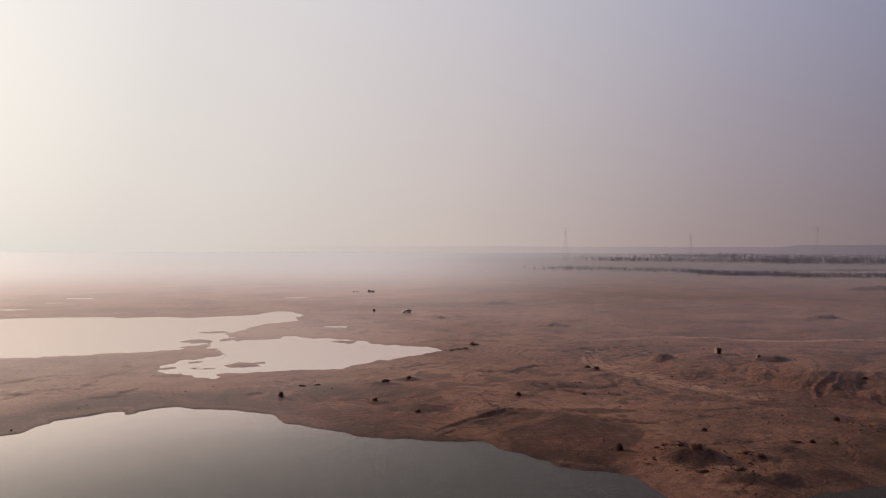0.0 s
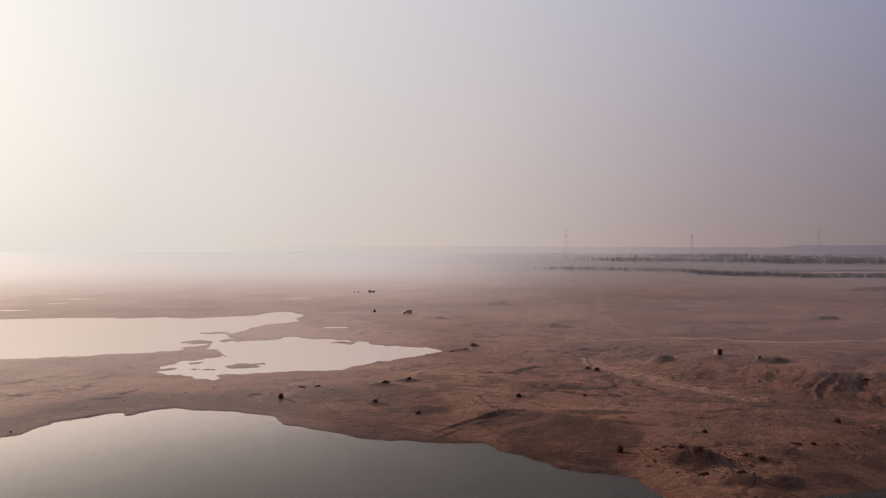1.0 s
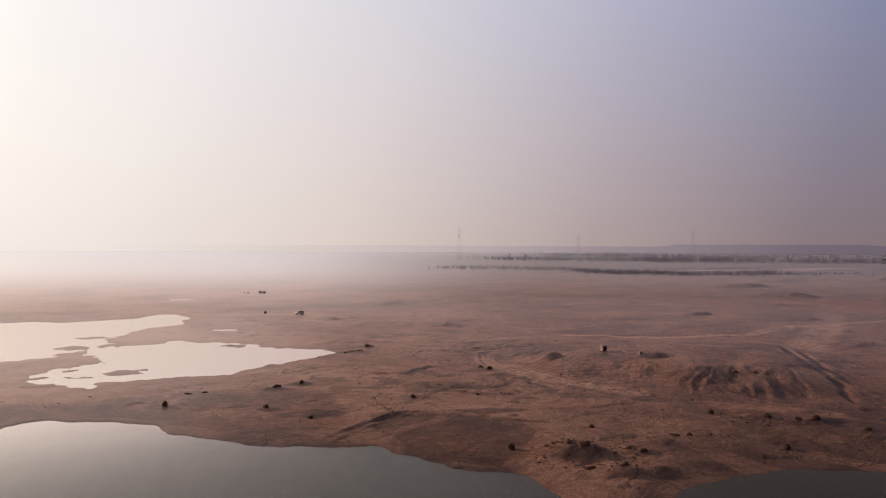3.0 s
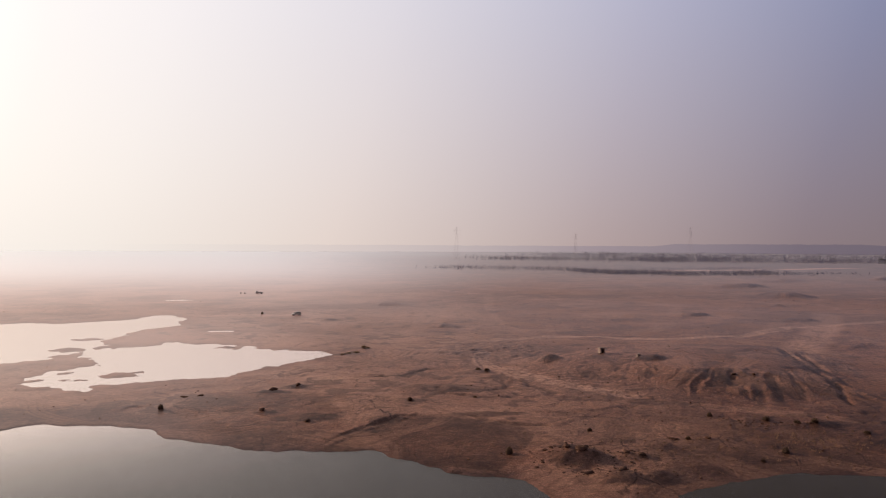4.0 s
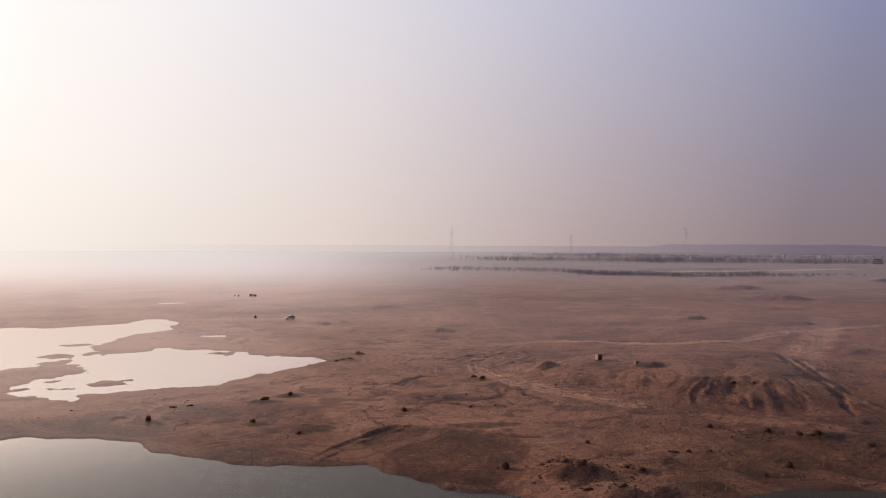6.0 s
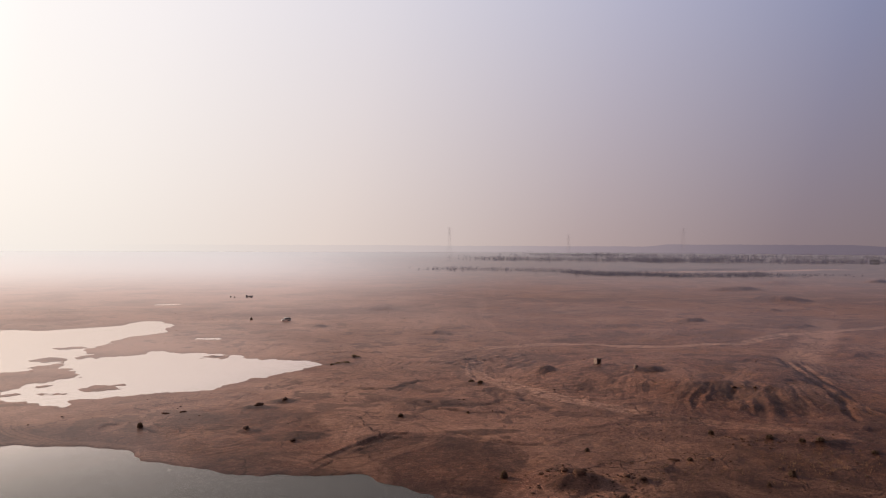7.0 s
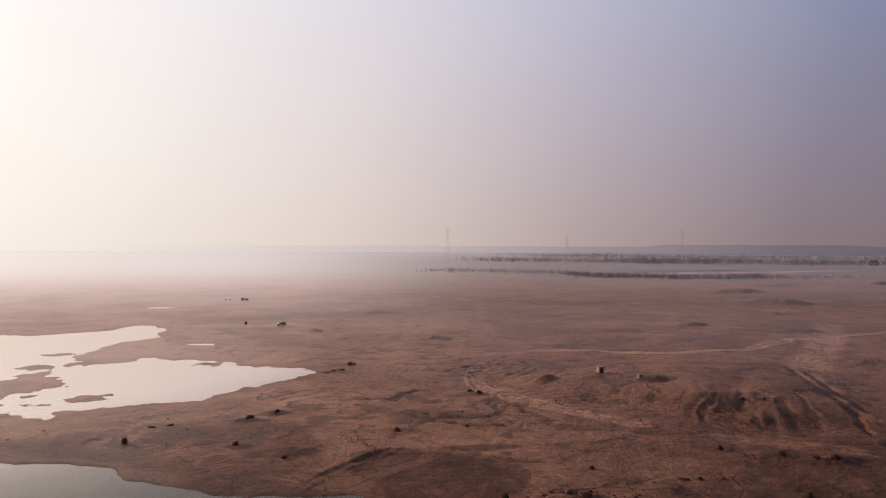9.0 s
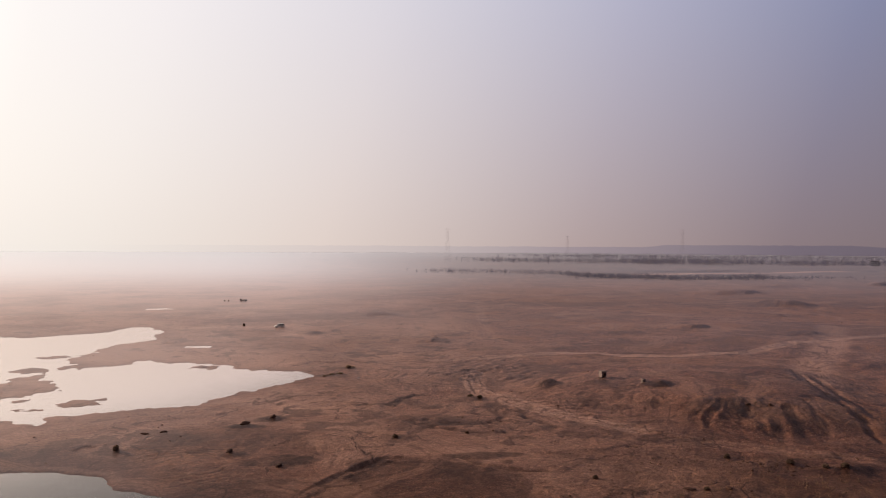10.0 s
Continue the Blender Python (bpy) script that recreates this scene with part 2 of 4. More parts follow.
def water_material():
    m, t, b, out = shader("silty_water")
    n = grain(t, 0.02, 3)
    t.links.new(ramp(t, n, [(0.35, (0.026, 0.020, 0.011)), (0.65, (0.036, 0.028, 0.016))]), b.inputs["Base Color"])
    b.inputs["Roughness"].default_value, b.inputs["IOR"].default_value = 0.24, 1.26
    b.inputs["Specular IOR Level"].default_value = 0.32
    waves = calc(t, "ADD", grain(t, 1.9, 4, 0.65, (1, 2.2, 1), 15), calc(t, "MULTIPLY", grain(t, 5.0, 2), 0.25))
    b.inputs["Specular Tint"].default_value = (1.0, 0.86, 0.56, 1)
    relief(t, b, waves, 0.22, 0.25)
    spot = t.nodes.new("ShaderNodeTexCoord")
    east = t.nodes.new("ShaderNodeSeparateXYZ")
    t.links.new(spot.outputs["Object"], east.inputs[0])
    murk = t.nodes.new("ShaderNodeMapRange")
    t.links.new(east.outputs[0], murk.inputs[0])
    for slot, value in ((1, 12.0), (2, 55.0), (3, 1.27), (4, 1.10)):
        murk.inputs[slot].default_value = value
    t.links.new(murk.outputs[0], b.inputs["IOR"])
    # haze on the water, strengthened towards the sun's side
    sunward = t.nodes.new("ShaderNodeMapRange")
    t.links.new(calc(t, "ADD", east.outputs[0], calc(t, "MULTIPLY", grain(t, 0.03, 3), 24.0)), sunward.inputs[0])
    for slot, value in ((1, 20.0), (2, -62.0), (3, 0.1), (4, 3.9)):
        sunward.inputs[slot].default_value = value
    haze_gloss(t, b, out, 5.2, 6.0, 0.75, (1.0, 0.85, 0.775), None, sunward.outputs[0])
    return m


SOIL, WATER = soil_material(), water_material()
CLOD = plain("dark_clod", (0.135, 0.068, 0.046), 0.95, wear=0.5, scale=1.5, bump=0.6, size=0.08)
SANDSTONE = plain("dry_earth", (0.080, 0.042, 0.030), 0.95, wear=0.4, scale=1.2, bump=0.6, size=0.08)
CONCRETE = plain("weathered_concrete", (0.27, 0.19, 0.155), 0.85, wear=0.35, scale=1.4)
DARKNESS = plain("unlit_inside", (0.03, 0.026, 0.024), 0.9, wear=0.2)
WHITE_PAINT = plain("dusty_white_paint", (0.80, 0.68, 0.58), 0.38, wear=0.18, scale=2.0, bump=0.05)
GREY_PAINT = plain("grey_brown_paint", (0.68, 0.60, 0.55), 0.45, wear=0.25, scale=2.0, bump=0.05)
GLASS = plain("tinted_glass", (0.02, 0.022, 0.025), 0.08, wear=0.1, bump=0.0)
RUBBER = plain("dusty_rubber", (0.045, 0.040, 0.037), 0.9, wear=0.3)
STEEL = plain("zinc_steel", (0.52, 0.50, 0.50), 0.6, 0.2, wear=0.2)
LAMP = plain("lamp_lens", (0.75, 0.72, 0.68), 0.2, wear=0.1, bump=0.0)
RED = plain("red_lens", (0.30, 0.03, 0.025), 0.3, wear=0.1, bump=0.0)
RENDERED = plain("pale_render", (0.56, 0.52, 0.50), 0.85, wear=0.2, scale=0.4)
ROOFING = plain("grey_roofing", (0.24, 0.21, 0.21), 0.8, wear=0.25, scale=0.5)
# steel tinted towards the sky, so haze sits in its colour
PYLON_STEEL = plain("haze_toned_pylon_steel", (0.36, 0.30, 0.31), 0.85, wear=0.15)
BARK = plain("grey_bark", (0.19, 0.165, 0.18), 0.9, wear=0.3, scale=2.0)
TWIG = plain("dry_twigs", (0.105, 0.078, 0.058), 0.9, wear=0.35, scale=1.0)
STRAW = plain("dry_grass", (0.28, 0.155, 0.085), 0.9, wear=0.35, scale=0.4)


def leaf_material(name, colour, vary=0.35):
    """Dry foliage and bare twigs that let some light through."""
    m, t, b, out = shader(name)
    geo = t.nodes.new("ShaderNodeNewGeometry")
    c = ramp(t, geo.outputs["Random Per Island"], [(0.0, tuple(v * (1 - vary) for v in colour)), (0.5, colour), (1.0, tuple(v * (1 + vary) for v in colour))])
    t.links.new(c, b.inputs["Base Color"])
    b.inputs["Roughness"].default_value, b.inputs["Specular IOR Level"].default_value = 0.9, 0.05
    tr = add(t, "ShaderNodeBsdfTranslucent")
    t.links.new(c, tr.inputs[0])
    mx = add(t, "ShaderNodeMixShader", in_0=0.35)
    join(t, b, 0, mx, 1)
    join(t, tr, 0, mx, 2)
    join(t, mx, 0, out, 0)
    return m


# haze mixed into the far leaf colours: greyer, bluer and paler
LEAF_FAR = leaf_material("haze_grey_far_foliage", (0.165, 0.155, 0.205), 0.10)
LEAF_FARTHER = leaf_material("haze_blue_farther_foliage", (0.165, 0.155, 0.225), 0.08)
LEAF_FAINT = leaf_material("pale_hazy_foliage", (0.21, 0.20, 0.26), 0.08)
LEAF_DRY = leaf_material("dry_scrub_foliage", (0.14, 0.088, 0.058))
LEAF_STRAW = leaf_material("straw_scrub_foliage", (0.34, 0.23, 0.15))


# ---- the plan of the ground: shorelines, banks, tracks and mounds, in metres ----
LAKE = [(-420, 40), (-150, 96), (-96, 121), (-77, 133), (-74, 143), (-68, 150), (-65, 151), (-64, 148), (-61, 154), (-57, 156), (-52, 154), (-45, 153),
        (-40, 151), (-35, 149), (-33, 145), (-31, 142), (-26, 140), (-19, 135), (-15, 132), (-8, 131), (-3, 130), (2, 130), (7, 129), (9, 124),
        (13, 121), (16, 118), (18, 115), (22, 113), (27, 111), (29, 109), (30, 105), (31, 100), (29, 88), (40, 40), (30, -90), (-420, -90)]
POND_FAR = [(-330, 330), (-256, 337), (-207, 342), (-180, 351), (-159, 352), (-154, 349), (-138, 356), (-120, 351), (-107, 361), (-95, 370), (-89, 388),
            (-80, 388), (-69, 366), (-71, 354), (-67, 340), (-73, 332), (-78, 324), (-82, 310), (-81, 298), (-84, 288), (-82, 276), (-82, 262), (-87, 252),
            (-88, 243), (-94, 239), (-102, 234), (-112, 229), (-127, 224), (-166, 219), (-330, 205)]
POND_NEAR = [(-84, 277), (-83, 262), (-80, 253), (-74, 239), (-69, 230), (-75, 224), (-81, 218), (-79, 209), (-78, 200), (-75, 193), (-73, 195), (-69, 196),
             (-63, 192), (-59, 188), (-60, 194), (-62, 197), (-56, 198), (-47, 200), (-36, 202), (-29, 207), (-26, 211), (-18, 221), (-9, 231),
             (-2, 239), (0, 244), (-6, 251), (-16, 256), (-25, 261), (-30, 268), (-41, 273), (-51, 273), (-57, 281), (-61, 281), (-62, 272), (-69, 269), (-74, 266), (-78, 275)]
BOG = [(45, 95), (49, 100), (54, 103), (60, 105), (67, 106.5), (73, 107.5), (78, 106), (84, 104.5), (96, 101), (120, 92), (150, 70), (60, 60), (44, 70)]
RIVER = [(500, 1110), (600, 1150), (760, 1160), (900, 1120), (1072, 1120), (1900, 960), (1900, 920), (1072, 1075), (900, 1085), (760, 1115), (600, 1110), (520, 1085)]
SLIVERS = [(-236, 478, 8, 4), (-232, 439, 8, 3), (-99, 496, 9, 4), (-230, 391, 9, 3), (-46, 315, 5, 2.0), (-320, 470, 22, 4), (-70, 600, 8, 3)]
ISLETS = [(-56, 211.5, 5.4, 5.0), (-89, 264, 5.0, 5.5), (-90, 293, 5.0, 3.2), (-36, 264, 4.5, 2.6), (-77, 204.5, 3.4, 2.2), (-73, 216, 1.5, 1.6), (-68, 204, 1.8, 1.2), (-77, 270, 5, 4)]
MESA = [(57, 200), (65, 191), (75, 186), (84, 179), (88, 172), (93, 168), (99, 163), (105, 167), (110, 178), (119, 192), (130, 206), (120, 222), (90, 222), (68, 214)]
HOLLOW = [(-5, 125), (-3, 129.5), (0, 134.5), (4, 140), (9, 145.5), (14, 149.5), (24, 148), (31, 142), (37, 138), (38, 132), (33, 122), (26, 112), (10, 120)]
MUDFLAT = [(-96, 124), (-82, 155), (-70, 164), (-60, 167), (-50, 168), (-40, 164), (-34, 152), (-32, 144), (-50, 148)]
SILT = [(-33, 149), (-32, 173), (-20, 180), (-8, 176), (1, 168), (3, 153), (-1, 142), (-3, 131), (-17, 130), (-28, 140)]
TRACKS = [
    ([(50, 240), (46, 230), (44, 216), (44, 205), (48, 194), (53, 184), (57, 176), (62, 169), (68, 162)], 3.6, 0.95),
    ([(68, 162), (75, 155), (83, 148), (92, 140), (112, 129), (150, 112)], 2.6, 0.32),
    ([(40, 266), (60, 271), (79, 275), (91, 276), (100, 272), (108, 266), (127, 261), (150, 262), (165, 269), (186, 282), (218, 291), (290, 318)], 3.0, 0.9),
    ([(134, 196), (141, 208), (152, 222), (165, 238), (178, 252), (206, 285), (240, 330)], 6.0, 0.65),
    ([(-170, 160), (-115, 169), (-86, 176), (-65, 176), (-51, 181), (-34, 187), (-16, 199), (-4, 212), (10, 229), (20, 245), (30, 262)], 7.0, 0.3),
    ([(50, 236), (79, 287), (73, 323), (90, 424), (110, 520)], 3.0, 0.3),
    ([(10, 600), (60, 614), (131, 455), (168, 463), (300, 500)], 3.0, 0.3),
]
# place, radii, height of the mounds, and how dark their crust is
MOUNDS = [
    (-89, 265, 3.4, 3.0, 0.5, 0.45), (-36, 264.5, 2.0, 1.2, 0.5, 0.6), (-72, 191.5, 4.5, 2.0, 0.8, 0.6),
    (-5, 151.5, 6, 3, 0.6, 0.85), (-14, 177, 4.5, 2.2, 1.1, 0.9), (-8.5, 184, 3.0, 1.6, 0.8, 0.8), (-31, 172, 5, 2.2, 0.5, 0.7), (-14, 157, 2.2, 1.6, 0.8, 0.6),
    (-11, 166, 9, 7, 0.5, 0.38), (-20, 148, 9, 6, 0.8, 0.0), (60.5, 203, 4.2, 2.8, 2.6, 0.6), (40.5, 117.5, 5.6, 3.6, 2.8, 0.6), (49.5, 117, 3.6, 2.0, 1.0, 0.7), (36, 121, 5, 3, 1.2, 0.0),
    (45, 107, 9, 2.6, 1.4, 0.6), (85, 189, 4.0, 2.0, 2.0, 0.85), (178, 344, 8, 6, 3.2, 0.5), (301, 458, 20, 14, 5.5, 0.3), (211, 309, 9, 5, 2.0, 0.9), (174, 298, 12, 5, 1.4, 0.0),
    (178, 228, 7, 5, 2.2, 0.4), (48, 318, 7, 6, 2.4, 0.4), (35, 434, 12, 8, 3.0, 0.5), (-3, 352, 7, 5, 1.6, 0.5), (139, 332, 6, 4, 1.5, 0.5), (51, 246, 9, 4, 1.0, 0.6),
    (92, 131, 7, 2.0, 1.0, 0.9), (82, 137, 6, 1.8, 1.0, 0.9), (39, 198, 4, 2.2, 0.8, 0.9), (59, 159, 6.0, 3.2, 0.3, 1.0), (71, 153.5, 7, 1.7, 0.3, 1.0), (75, 150, 6, 1.2, 0.3, 0.9), (25, 178, 7, 4, 0.3, 0.75), (31, 173, 8, 1.4, 0.4, 1.0), (38, 198, 5, 3, 0.5, 0.7), (32, 149, 7, 1.8, 0.4, 0.9), (70, 167, 7, 1.3, 0.2, 0.8), (51, 127, 3, 2, 0.4, 0.8), (57.5, 122, 4, 1.6, 0.4, 0.8), (20, 172, 4, 3, 0.2, 0.6),
    (330, 560, 30, 12, 5, 0.2), (420, 640, 26, 12, 4, 0.3), (-150, 430, 30, 8, 1.6, 0.3), (545, 662, 16, 8, 6, 0.0), (250, 385, 14, 7, 2.4, 0.4), (120, 400, 18, 7, 1.8, 0.4),
    (24, 178, 8, 5, 0.5, 0.6), (17, 163, 3.5, 2.5, 0.4, 0.85), (5, 242, 5, 2.5, 0.5, 0.8), (9, 256, 3.5, 2, 0.6, 0.7),
]
CUTS = [([(13, 196), (19, 194), (25, 204), (30, 205)], 0.6, 0.5), ([(19, 180), (25, 172), (33, 166), (40, 165)], 0.8, 0.5), ([(28, 173), (34, 172), (41, 173), (44, 180)], 1.1, 0.7),
        ([(27, 149), (31, 144), (37, 140), (41, 139)], 1.0, 0.9), ([(26, 178), (26, 171), (30, 169)], 0.9, 0.6), ([(-5, 190), (3, 197), (13, 196)], 0.5, 0.4), ([(52, 188), (48, 180), (47, 174)], 1.2, 0.6),
        ([(60, 262), (82, 272.5), (112, 270.5), (142, 264.5), (161, 266.5), (187, 280)], 1.0, 0.6), ([(42, 207), (43, 192), (47, 179), (51, 166)], 0.6, 0.5), ([(42, 190), (42, 182), (42, 177)], 0.9, 0.5),
        ([(133, 205), (128, 188), (122, 170), (116, 156), (111, 145)], 0.9, 1.3), ([(136, 200), (131, 186), (127, 171), (121, 158)], 0.7, 0.8), ([(104, 164), (101, 157), (97, 146)], 1.1, 0.6), ([(98, 160), (94, 152), (91, 146)], 1.0, 0.5), ([(112, 170), (107, 158), (103, 148)], 0.8, 0.5),
        ([(28, 174), (32, 173), (35, 174), (38, 173), (42, 175)], 1.0, 0.6), ([(12, 192), (15, 196), (19, 195), (23, 202), (26, 205)], 0.5, 0.4), ([(17, 162), (22, 168), (24, 171), (25, 178)], 0.6, 0.4),
        ([(-14, 203), (-10, 204), (-5, 209), (7, 215), (15, 218)], 0.35, 0.3), ([(-21, 203), (-14, 205), (-14, 209)], 0.3, 0.3), ([(64, 173), (74, 173)], 0.6, 0.5)]


def lattice(ix, iy, seed):
    h = (ix.astype(np.int64) * 374761393 + iy.astype(np.int64) * 668265263 + seed * 974634777) & 0xFFFFFFFF
    h = ((h ^ (h >> 13)) * 1274126177) & 0xFFFFFFFF
    return ((h ^ (h >> 16)) & 0xFFFFFF) / float(0xFFFFFF)


def soft_noise(x, y, seed):
    ix, iy = np.floor(x), np.floor(y)
    fx, fy = x - ix, y - iy
    fx, fy = fx * fx * fx * (fx * (fx * 6 - 15) + 10), fy * fy * fy * (fy * (fy * 6 - 15) + 10)
    a, b = lattice(ix, iy, seed), lattice(ix + 1, iy, seed)
    c, d = lattice(ix, iy + 1, seed), lattice(ix + 1, iy + 1, seed)
    return ((a + (b - a) * fx) * (1 - fy) + (c + (d - c) * fx) * fy) * 2 - 1


def fbm(x, y, size, octaves, seed):
    """Layered noise of about -1 to 1, its largest swells size metres across."""
    total, weight, top = np.zeros_like(x), 1.0, 0.0
    for k in range(octaves):
        a = 0.6 + 1.1 * k
        c, s = math.cos(a), math.sin(a)
        total += weight * soft_noise((x * c - y * s) / size, (x * s + y * c) / size, seed + 17 * k)
        top += weight
        size, weight = size / 2.03, weight * 0.52
    return total / top * 1.6


def line_distance(x, y, points, closed=False):
    """The distance to a line of points, and how far along it the nearest place lies."""
    best, along, run = np.full(x.shape, 1e9), np.zeros_like(x), 0.0
    pairs = list(zip(points, points[1:] + points[:1] if closed else points[1:]))
    for (ax, ay), (bx, by) in pairs:
        dx, dy = bx - ax, by - ay
        long2 = dx * dx + dy * dy
        k = np.clip(((x - ax) * dx + (y - ay) * dy) / long2, 0, 1)
        d = (x - ax - k * dx) ** 2 + (y - ay - k * dy) ** 2
        near = d < best
        best, along = np.where(near, d, best), np.where(near, run + k * math.sqrt(long2), along)
        run += math.sqrt(long2)
    return np.sqrt(best), along


def outline_distance(x, y, points, reach=60.0):
    """Metres outside an outline; inside it is below zero. Places further off than reach are only told roughly."""
    xs, ys = [p[0] for p in points], [p[1] for p in points]
    out = np.full(x.shape, reach)
    near = (x > min(xs) - reach) & (x < max(xs) + reach) & (y > min(ys) - reach) & (y < max(ys) + reach)
    if not near.any():
        return out
    u, v = x[near], y[near]
    d, _ = line_distance(u, v, points, True)
    inside = np.zeros(u.shape, bool)
    for (ax, ay), (bx, by) in zip(points, points[1:] + points[:1]):
        if ay != by:
            inside ^= ((ay > v) != (by > v)) & (u < (bx - ax) * (v - ay) / (by - ay) + ax)
    out[near] = np.where(inside, -d, d)
    return out


def step(a, b, v):
    k = np.clip((v - a) / (b - a), 0, 1)
    return k * k * (3 - 2 * k)


def land(x, y):
    """Height of the ground, its haze weight, and its soil: damp, track, ochre, dark ground with painted shade."""
    x, y = np.asarray(x, float), np.asarray(y, float)
    r = np.hypot(x, y)
    shore = np.full(x.shape, 60.0)
    for o in (LAKE, POND_FAR, POND_NEAR, RIVER, BOG):
        shore = np.minimum(shore, outline_distance(x, y, o))
    for cx, cy, a, b in SLIVERS:
        shore = np.minimum(shore, (np.hypot((x - cx) / a, (y - cy) / b) - 1) * b)
    w1, w2, w3 = fbm(x, y, 9, 3, 5), fbm(x, y, 2.6, 3, 9), fbm(x, y, 6, 3, 13)
    shore = shore + (0.9 + 0.5 * step(175, 190, y)) * w1 + (0.35 + 1.1 * step(175, 190, y)) * w2 + 0.16 * fbm(x, y, 1.1, 2, 281)
    for cx, cy, a, b in ISLETS:
        shore = np.maximum(shore, (1 - np.hypot((x - cx + 2.6 * w3) / a, (y - cy + 1.6 * w1) / b)) * b * 0.8 + 1.5 * w2 + 0.6 * w1 + 0.5 * fbm(x, y, 1.5, 2, 331))
    dry = np.maximum(shore, 0)
    away = step(2, 14, dry)
    pond = step(175, 190, y) * step(600, 500, y)
    h = np.where(shore < 0, np.maximum(0.22 * shore, -1.5), (0.16 - 0.12 * pond) * (1 - np.exp(-dry / 0.6)) + 0.55 * (1 - np.exp(-dry / (6.0 + 9.0 * pond))))
    # the ground climbs gently away from the lake and to the right
    h += away * (0.9 * step(20, 150, x) * step(90, 200, y) + 0.9 * step(60, 260, x))
    big, mid, small = fbm(x, y, 90, 4, 31), fbm(x, y, 17, 4, 57), fbm(x, y, 4.0, 4, 71)
    h += away * (0.55 * big + 0.30 * mid + 0.09 * small) + 0.03 * step(0, 2, dry) * small
    far = step(350, 900, r)
    h += away * far * (1.2 * fbm(x, y, 160, 3, 83) + 1.6)
    # driven and bulldozed furrows
    sweep = fbm(x, y, 40, 2, 91)
    wave = np.sin((x * 0.55 + y * 0.83 + 15 * sweep + 0.9 * mid) * 2 * math.pi / 3.1)
    furrow = step(0.2, 0.7, fbm(x, y, 30, 3, 101)) * away * (0.25 + 0.75 * step(-5, 35, x)) * step(420, 330, r)
    h += 0.07 * wave * furrow
    wave2 = np.sin((x * 0.9 - y * 0.35 + 13 * sweep + 0.8 * mid) * 2 * math.pi / 2.3)
    furrow2 = step(0.2, 0.7, fbm(x, y, 26, 3, 113)) * away * (0.25 + 0.75 * step(-5, 35, x)) * step(420, 330, r)
    h += 0.05 * wave2 * furrow2
    # small washed-out steps and cracks
    edge, edge2 = fbm(x, y, 23, 4, 241), fbm(x * 1.3, y, 11, 4, 251)
    worn = step(5, 12, dry) * step(520, 380, r)
    h += worn * (0.20 * step(-0.03, 0.03, edge) + 0.12 * step(-0.04, 0.04, edge2))
    crack = np.maximum(step(0.045, 0.0, np.abs(edge)) * step(-0.1, 0.4, mid), 0.8 * step(0.06, 0.0, np.abs(edge2 - 0.1)) * step(0.1, 0.5, big + 0.5 * mid)) * worn
    # the scarped hill, gullied along its front
    along = x * 0.87 - y * 0.49 + 2.2 * fbm(x, y, 12, 3, 277)
    gully = np.abs(soft_noise(along / 6.5, y / 60, 131)) * 0.20 + 0.42 * np.abs(soft_noise(along / 2.4, y / 40, 137)) + 0.30 * np.abs(soft_noise(along / 0.9, y / 30, 139))
    hill = outline_distance(x, y, MESA, 40) + (2.2 + 1.0 * step(70, 78, x)) * (gully - 0.40) * step(104, 92, x) + 0.8 * mid
    bowl = np.exp(-((x - 96.5) / 6.0) ** 2 - ((y - 165.5) / 7.0) ** 2)
    hill = hill + 6.0 * bowl
    slack = 10 * step(88, 66, x)
    slope = 14 + 0.2 * slack + 14 * step(100, 118, x)
    rise_up = step(slope, -2.5 - slack, hill)
    h += 3.9 * rise_up + 0.5 * step(-4, -20, hill)
    front = step(12, 5, hill) * step(-5, 0, hill)
    # spurs east of the hill
    spur = step(98, 112, x) * step(175, 150, x) * step(138, 150, y) * step(205, 180, y)
    h += spur * 0.6 * (0.5 - np.abs(soft_noise((x + 0.12 * y) / 7.5, y / 50, 149)))
    # the dark hollow by the lake, with a steep rim
    low = outline_distance(x, y, HOLLOW, 30) + 0.35 * w1 + 0.3 * w2
    rim = step(12, 0, low) * step(-0.5, 0.6, low) * step(1, 13, dry) * step(18, 5, x)
    h += 0.12 * rim
    hollow = step(0.8, -0.8, low)
    h = np.where(shore > 0, np.maximum(h * (1 - 0.55 * hollow * step(0, 4, dry) * step(24, 12, x)), 0.04 * np.minimum(1, dry)), h)
    # dark floor, plus the rim's shadow band darkened into the soil
    crust_shade = hollow * (0.72 + 0.25 * step(-11, -3, low) * step(34, 20, x)) * (0.92 + 0.25 * w1)
    for cx, cy, a, b, top, dark in MOUNDS:
        d = np.hypot((x - cx) / a, (y - cy) / b) / 1.25 + 0.10 * w2 + 0.06 * w1
        shape = step(1.15, 0.15, d)
        h += 0.55 * top * shape * (1 + 0.3 * small + 0.18 * w2)
        crust_shade = np.maximum(crust_shade, dark * step(1.05, 0.75, d) * (0.85 + 0.3 * small))
    # each cut is sunk and its soil colour darkened along the line
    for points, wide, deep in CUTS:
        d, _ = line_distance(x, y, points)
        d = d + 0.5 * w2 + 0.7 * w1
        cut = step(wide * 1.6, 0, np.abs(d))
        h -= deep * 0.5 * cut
        crust_shade = np.maximum(crust_shade, 0.8 * cut)
    silt = step(3, -3, outline_distance(x, y, SILT, 20) + 2.2 * w1 + 1.2 * w2)
    crust_shade = np.maximum(crust_shade, silt * np.clip(0.22 + 0.5 * mid + 0.3 * w1, 0.03, 0.65))
    track = np.zeros_like(x)
    for points, wide, pale in TRACKS:
        d, run = line_distance(x, y, points)
        d = d + 0.6 * w1
        on = step(wide * 1.5, wide * 0.6, d)
